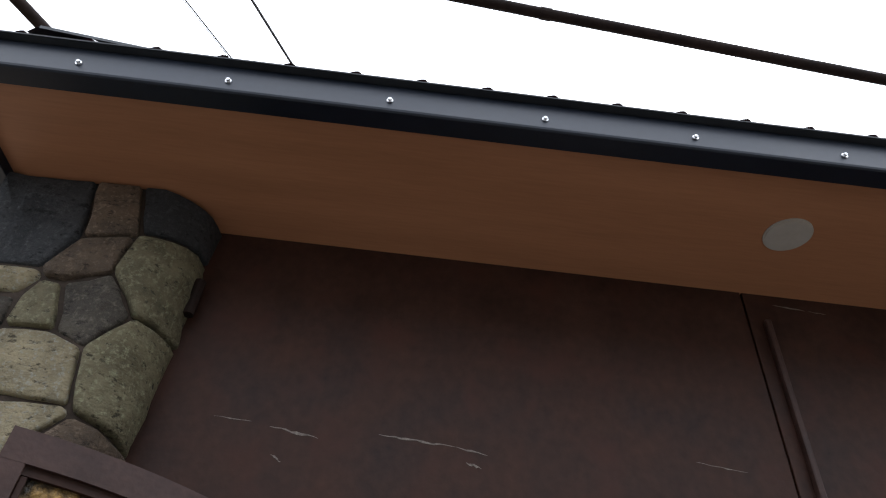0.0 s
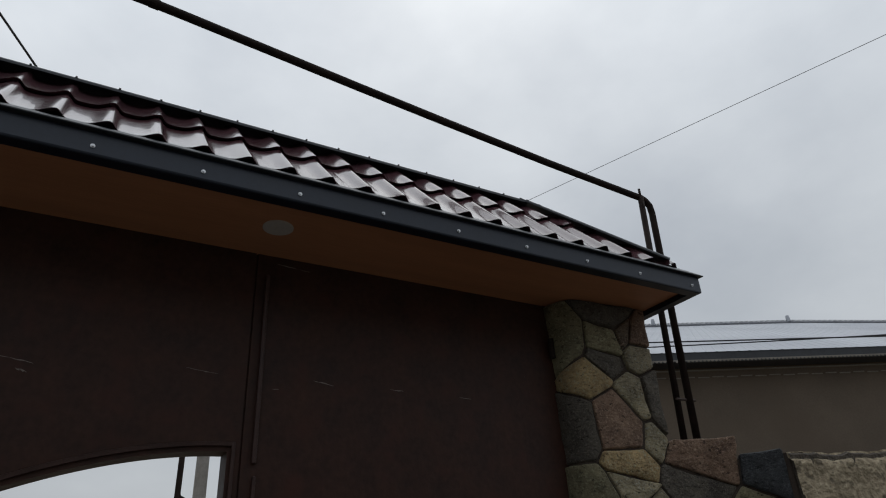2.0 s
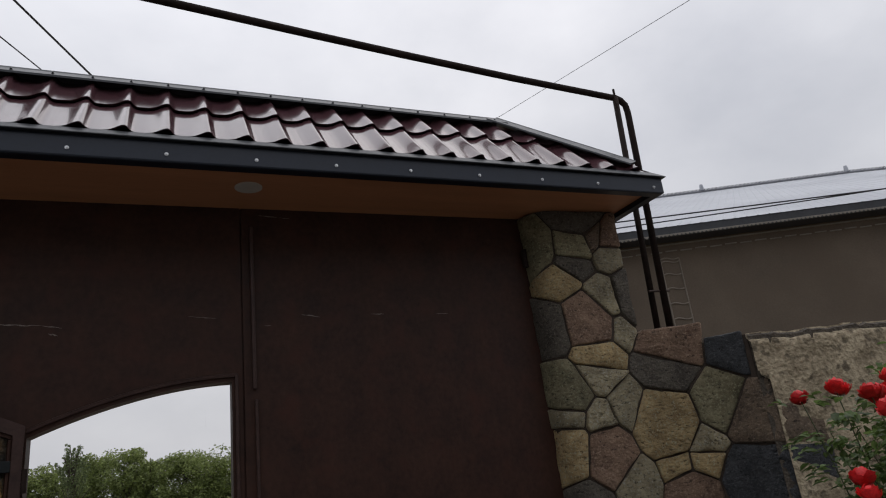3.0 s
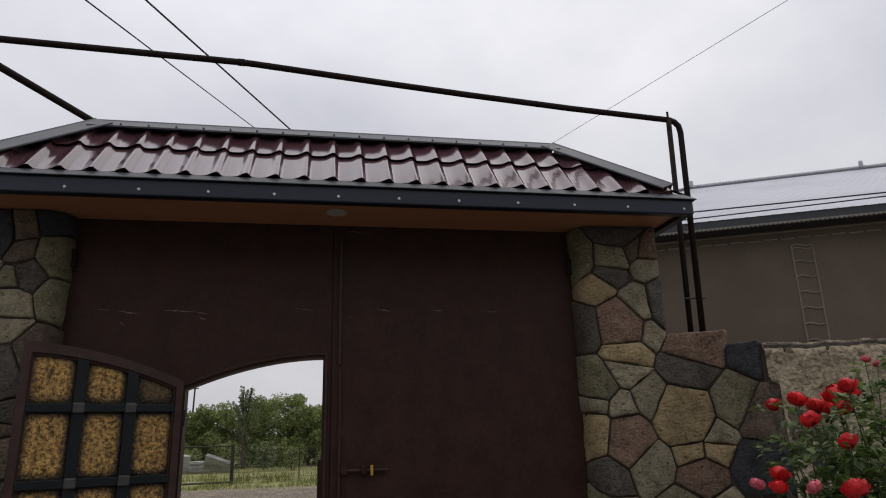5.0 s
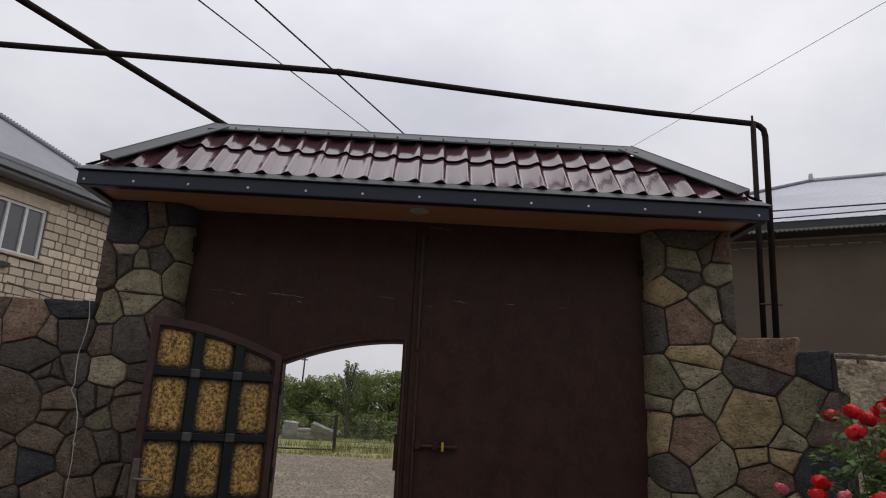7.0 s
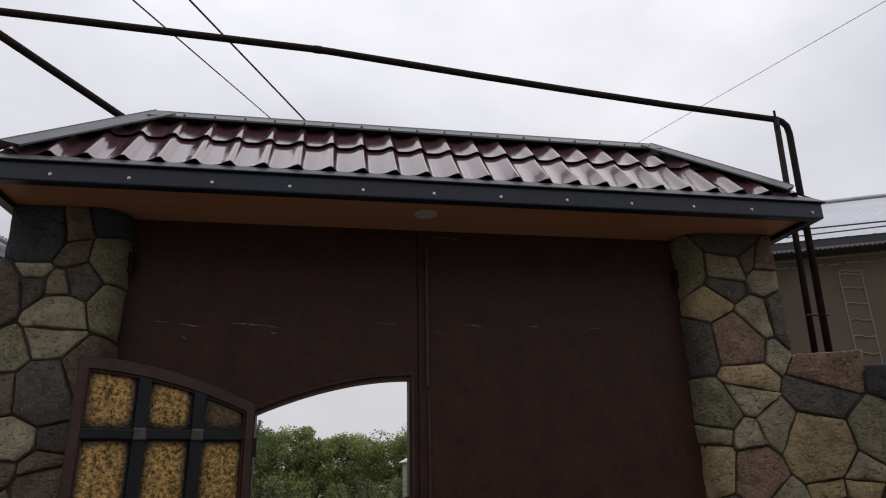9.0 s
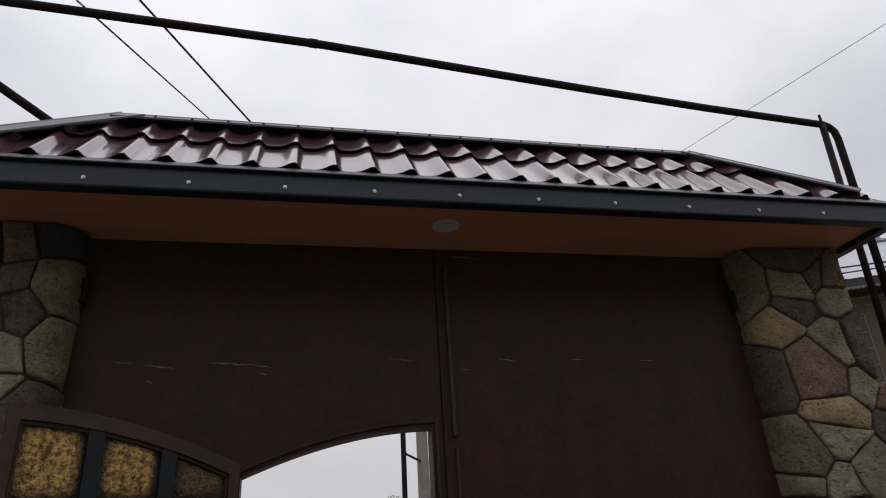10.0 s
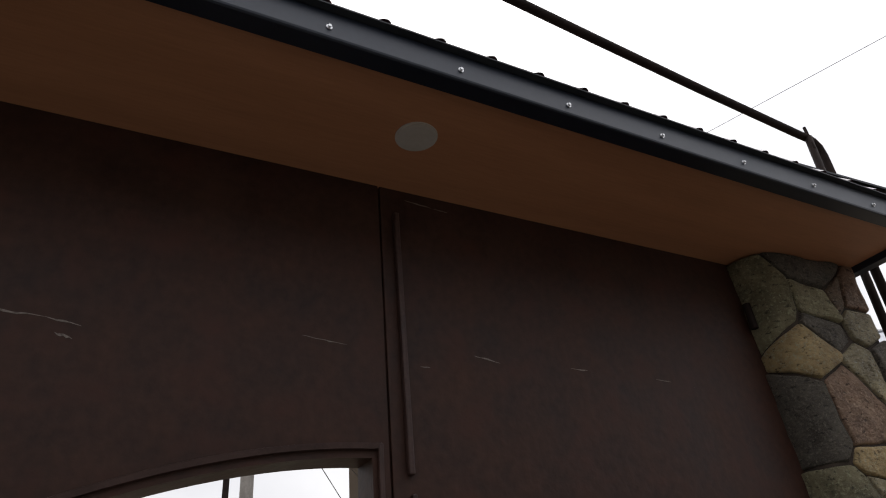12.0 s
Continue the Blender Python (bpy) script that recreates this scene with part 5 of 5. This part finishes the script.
def tree(x, y, h, w, seed, mat, low=0.03, n=8200, size=0.165, label="leafy green hedge tree behind wire fence", plume=False):
    g = random.Random(seed)
    t = thing("tree", (x, y, 0), label, "tree")
    trunk = bmesh.new()
    top = Vector((x + g.uniform(-.2, .2), y + g.uniform(-.2, .2), h * 0.9))
    tube(trunk, [Vector((x, y, -0.05)), Vector((x + g.uniform(-.1, .1), y, h * .4)), top], 0.035 * h ** 0.7, 7, taper=0.2)
    centres = []
    for i in range(16):
        f = g.uniform(low + 0.05, 0.95)
        a = g.uniform(0, 2 * math.pi)
        reach = w * (1 - ((f - 0.45) / 0.62) ** 2) ** 0.5 * g.uniform(0.35, 1.0) if abs(f - .45) < .6 else w * .2
        tip = Vector((x + math.cos(a) * reach, y + math.sin(a) * reach, h * f))
        foot = Vector((x, y, h * max(0.08, f - 0.28)))
        tube(trunk, [foot, foot.lerp(tip, .5) + Vector((0, 0, .12)), tip], 0.016 * h ** .6, 5, taper=0.3)
        centres.append((tip, g.uniform(0.28, 0.55) * min(w, 1.5)))
    for i in range(22):
        centres.append((Vector((x + g.uniform(-.5, .5) * w, y + g.uniform(-.5, .5) * w, h * g.uniform(low, 0.97))), g.uniform(.25, .45) * min(w, 1.5)))
    if plume:
        # upright sprays that fan out from the stem
        centres = []
        for i in range(26):
            f = 0.28 + 0.42 * (i + g.random()) / 26
            a = i * 2.4
            reach = w * g.uniform(0.25, 1.0)
            foot = Vector((x, y, h * (f - .12)))
            rise = h * g.uniform(0.86, 1.0) - h * f - 0.55 * h * (reach / w) ** 2 * 0.6
            tip = Vector((x + math.cos(a) * reach, y + math.sin(a) * reach, h * f + max(0.35, rise)))
            knee = foot.lerp(tip, .5) + Vector((math.cos(a), math.sin(a), 0)) * reach * .15
            tube(trunk, [foot, knee, tip], 0.013, 4, taper=0.3)
            for q in range(7):
                centres.append((knee.lerp(tip, q / 6), g.uniform(.09, .17) * (1.35 - q / 8)))
    part("trunk", trunk, BARK, t)
    vs, fs = [], []
    for i in range(n):
        c_, r = centres[g.randrange(len(centres))]
        d = Vector((g.gauss(0, 1), g.gauss(0, 1), g.gauss(0, 1))).normalized() * r * g.uniform(.35, 1.05) ** 0.6
        p = c_ + Vector((d.x, d.y, d.z * 0.8))
        if p.z < 0.05:
            continue
        a = Vector((g.gauss(0, 1), g.gauss(0, 1), g.gauss(0, .7))).normalized()
        b_ = a.cross(Vector((g.gauss(0, 1), g.gauss(0, 1), g.gauss(0, 1)))).normalized()
        s = size * g.uniform(.55, 1.2)
        k = len(vs)
        vs += [p - a * s * .5, p + b_ * s * .28, p + a * s * .5, p - b_ * s * .28]
        fs.append((k, k + 1, k + 2, k + 3))
    me = bpy.data.meshes.new("crown")
    me.from_pydata([tuple(v) for v in vs], [], fs)
    me.materials.append(mat)
    ob = new("crown", me)
    ob.parent = t
    ob.matrix_parent_inverse = Matrix.Translation(t.location).inverted()


g = random.Random(9)
for i, x in enumerate((-14.6, -12.4, -10.4, -8.7, -7.0, -5.4, -3.6, -2.0, -0.6, 0.9, 2.4, 3.9, 5.6, 7.6)):
    tree(x + g.uniform(-.3, .3), 38 + g.uniform(-1.2, 1.5), (3.5 if x < -6 else 3.9) + g.uniform(-.35, .35) - (0.35 if 1 < x < 3 else 0), 1.65, 40 + i, LEAF_A)
for i, x in enumerate((-11.5, -8.0, -4.6, -1.2, 2.0, 5.2)):
    tree(x, 42.5 + g.uniform(-1, 1), 3.7 + g.uniform(-.4, .3), 1.9, 70 + i, LEAF_A, n=5000, size=0.21)
tree(-4.40, 35.6, 4.85, 0.92, 57, LEAF_B, 0.30, 4200, 0.11, "taller slender pale-green tree above hedge", plume=True)
for i in range(9):
    tree(-8.5 + i * 1.7 + g.uniform(-.4, .4), 33.5 + g.uniform(-.8, .8), g.uniform(1.0, 1.7), 0.9, 90 + i, LEAF_A if i % 3 else LEAF_B, 0.05, 700, 0.13, "low scrubby bush in front of hedge")

fence = thing("yard_fence", (-3.32, 22, 0), "dark iron yard fence with wire infill", "fence")
part("post", boxes(((-3.385, 21.95, 0), (-3.26, 22.05, 1.42)), bevel=0.008), POST, fence)
for x in (-9.2, -6.1):
    part("post", boxes(((x - .03, 21.97, 0), (x + .03, 22.03, 1.38)), bevel=0.005), POST, fence)
part("rail", bar([(-12, 22, 1.36), (-3.32, 22, 1.36)], 0.026, 8), POST, fence)
part("rail", bar([(-12, 20.9, 0.06), (-3.32, 22, 0.08)], 0.034, 8), POST, fence)
for i, x in enumerate((-0.9, 1.2, 3.3, 5.4, 7.5)):
    part("post", bar([(x, 22.6 + .25 * i, 0), (x, 22.6 + .25 * i, 1.25)], 0.022, 8), POST, fence)
for z in (1.2, 1.0, 0.8, 0.6, 0.4, 0.2):
    part("wire", bar([(-3.32, 22.05, z), (-0.9, 22.6, z - .02), (7.5, 23.6, z)], 0.006, 5), POST, fence)
    part("wire", bar([(-12, 22, z + .02), (-3.32, 22.0, z)], 0.004, 5), POST, fence)
b = bmesh.new()
for i in range(130):
    x = -3.32 + 10.7 * i / 130
    y = 22.05 + 1.5 * i / 130
    for sgn in (1, -1):
        tube(b, [(x, y, 0.1), (x + sgn * .5, y + sgn * .07, 1.2)], 0.0035, 3, False)
tagged(part("wire_mesh", b, POST, fence, "rusty chain-link mesh"), kind="stuff")


def slab(at, size, turn, lean, seed):
    g = random.Random(seed)
    b = boxes((tuple(-s / 2 for s in size), tuple(s / 2 for s in size)), bevel=0.05)
    bmesh.ops.subdivide_edges(b, edges=b.edges, cuts=2, use_grid_fill=True)
    for v in b.verts:
        v.co += Vector((g.uniform(-.03, .03), g.uniform(-.03, .03), g.uniform(-.03, .03)))
    bmesh.ops.transform(b, matrix=Matrix.Translation(at) @ Euler((lean, lean * .5, turn)).to_matrix().to_4x4(), verts=b.verts)
    o = part("concrete_slab", b, SLAB)
    tagged(o, "broken pale concrete slab lying in grass", "slab", "slabs beyond fence")


slab((-7.05, 32, 0.42), (0.75, 0.45, 0.95), 0.3, 0.2, 1)
slab((-6.1, 32.2, 0.30), (1.2, 0.6, 0.50), 0.1, 0.06, 2)
slab((-5.2, 31.6, 0.40), (1.35, 0.22, 0.80), -0.3, 0.6, 3)
slab((-7.9, 30.6, 0.35), (1.0, 0.5, 0.7), 0.5, -0.2, 4)
pole = thing("utility_pole", (1.5, 9, 0), "weathered concrete utility pole beyond gate", "pole")
part("shaft", bar([(1.52, 9, 0), (1.48, 9, 7.6)], 0.12, 8, 0.75), POLE, pole)
part("link_bar", bar([(1.03, 8.1, 3.12), (1.07, 8.2, 3.02), (1.45, 8.95, 2.98), (2.2, 9.4, 2.92)], 0.02, 6), POST, pole)
post2 = thing("pipe_post", (0.95, 8.1, 0), "thin black steel pipe standing beside utility pole", "pole")
part("shaft", bar([(1.02, 8.1, 0), (1.02, 8.1, 5.2)], 0.045, 10), PIPE, post2)
far = thing("utility_pole", (-11.6, 46, 0), "thin far utility pole above hedge", "pole")
part("shaft", bar([(-9.25, 46, 0), (-9.15, 46, 5.4)], 0.09, 6, 0.7), POST, far)
part("crossarm", bar([(-9.4, 46, 5.25), (-8.9, 46, 5.25)], 0.04, 6), POST, far)
shed = thing("shed", (4.2, 31, 0), "small pale shed with white sheet roof", "shed")
part("wall", boxes(((3.6, 30.4, 0), (5.4, 32, 2.0))), SLAB, shed)
b = prism([(3.4, 30.2, 1.98), (4.5, 30.2, 2.55), (5.6, 30.2, 1.98), (4.5, 30.2, 1.9)], 2.0)
part("roof", b, FRAME_WHITE, shed)
cottage = thing("house", (-12.3, 52, 0), "far small grey house behind hedge", "house")
part("wall", boxes(((-14, 52, 0), (-11.4, 56, 3.4))), HOUSE_TRIM, cottage)
part("roof", prism([(-14.3, 51.8, 3.4), (-12.7, 51.8, 4.7), (-11.1, 51.8, 3.4)], 4.6), ROOF_GREY, cottage)
GRASS = leaf_material("grass_blade", (0.13, 0.150, 0.034), (0.27, 0.265, 0.080), 0.6)
g = random.Random(17)
vs, fs = [], []
for i in range(9000):
    x, y = g.uniform(-10, 6), 19.3 + abs(g.gauss(0, 4.5))
    if noise.noise(Vector((x * .7, y * .5, 0))) < -0.15:
        continue
    h, a = g.uniform(.06, .22) * (1.6 if y > 22 else 1), g.uniform(0, 6.3)
    k = len(vs)
    dx, dy = math.cos(a) * .012, math.sin(a) * .012
    lx, ly = g.uniform(-.08, .08), g.uniform(-.08, .08)
    vs += [(x - dx, y - dy, 0), (x + dx, y + dy, 0), (x + lx, y + ly, h)]
    fs.append((k, k + 1, k + 2))
me = bpy.data.meshes.new("grass")
me.from_pydata(vs, [], fs)
me.materials.append(GRASS)
tagged(new("grass", me), "rough wet grass along gravel yard", "grass", kind="stuff")

PEBBLE = material("pale_pebble", (0.105, 0.083, 0.057), (0.335, 0.277, 0.200), 20, (0.7, 0.9), 0.2, 60)
g = random.Random(27)
vs, fs = [], []
for i in range(9000):
    y = 5.5 + 14.5 * g.random() ** 0.8
    x = g.uniform(-0.26, 0.05) * (y + 4.5) + 0.2
    r = g.uniform(.010, .028) * (1.6 if g.random() < .06 else 1)
    k = len(vs)
    a = g.uniform(0, 6.3)
    vs += [(x + r * 1.3 * math.cos(a + q * 1.5708), y + r * 1.3 * math.sin(a + q * 1.5708), 0.0) for q in range(4)] + [(x + g.uniform(-.3, .3) * r, y + g.uniform(-.3, .3) * r, r * g.uniform(.7, 1.1))]
    fs += [(k, k + 1, k + 4), (k + 1, k + 2, k + 4), (k + 2, k + 3, k + 4), (k + 3, k, k + 4)]
me = bpy.data.meshes.new("gravel")
me.from_pydata(vs, [], fs)
me.materials.append(PEBBLE)
tagged(new("gravel", me), "loose pale gravel on yard", "gravel", kind="stuff")
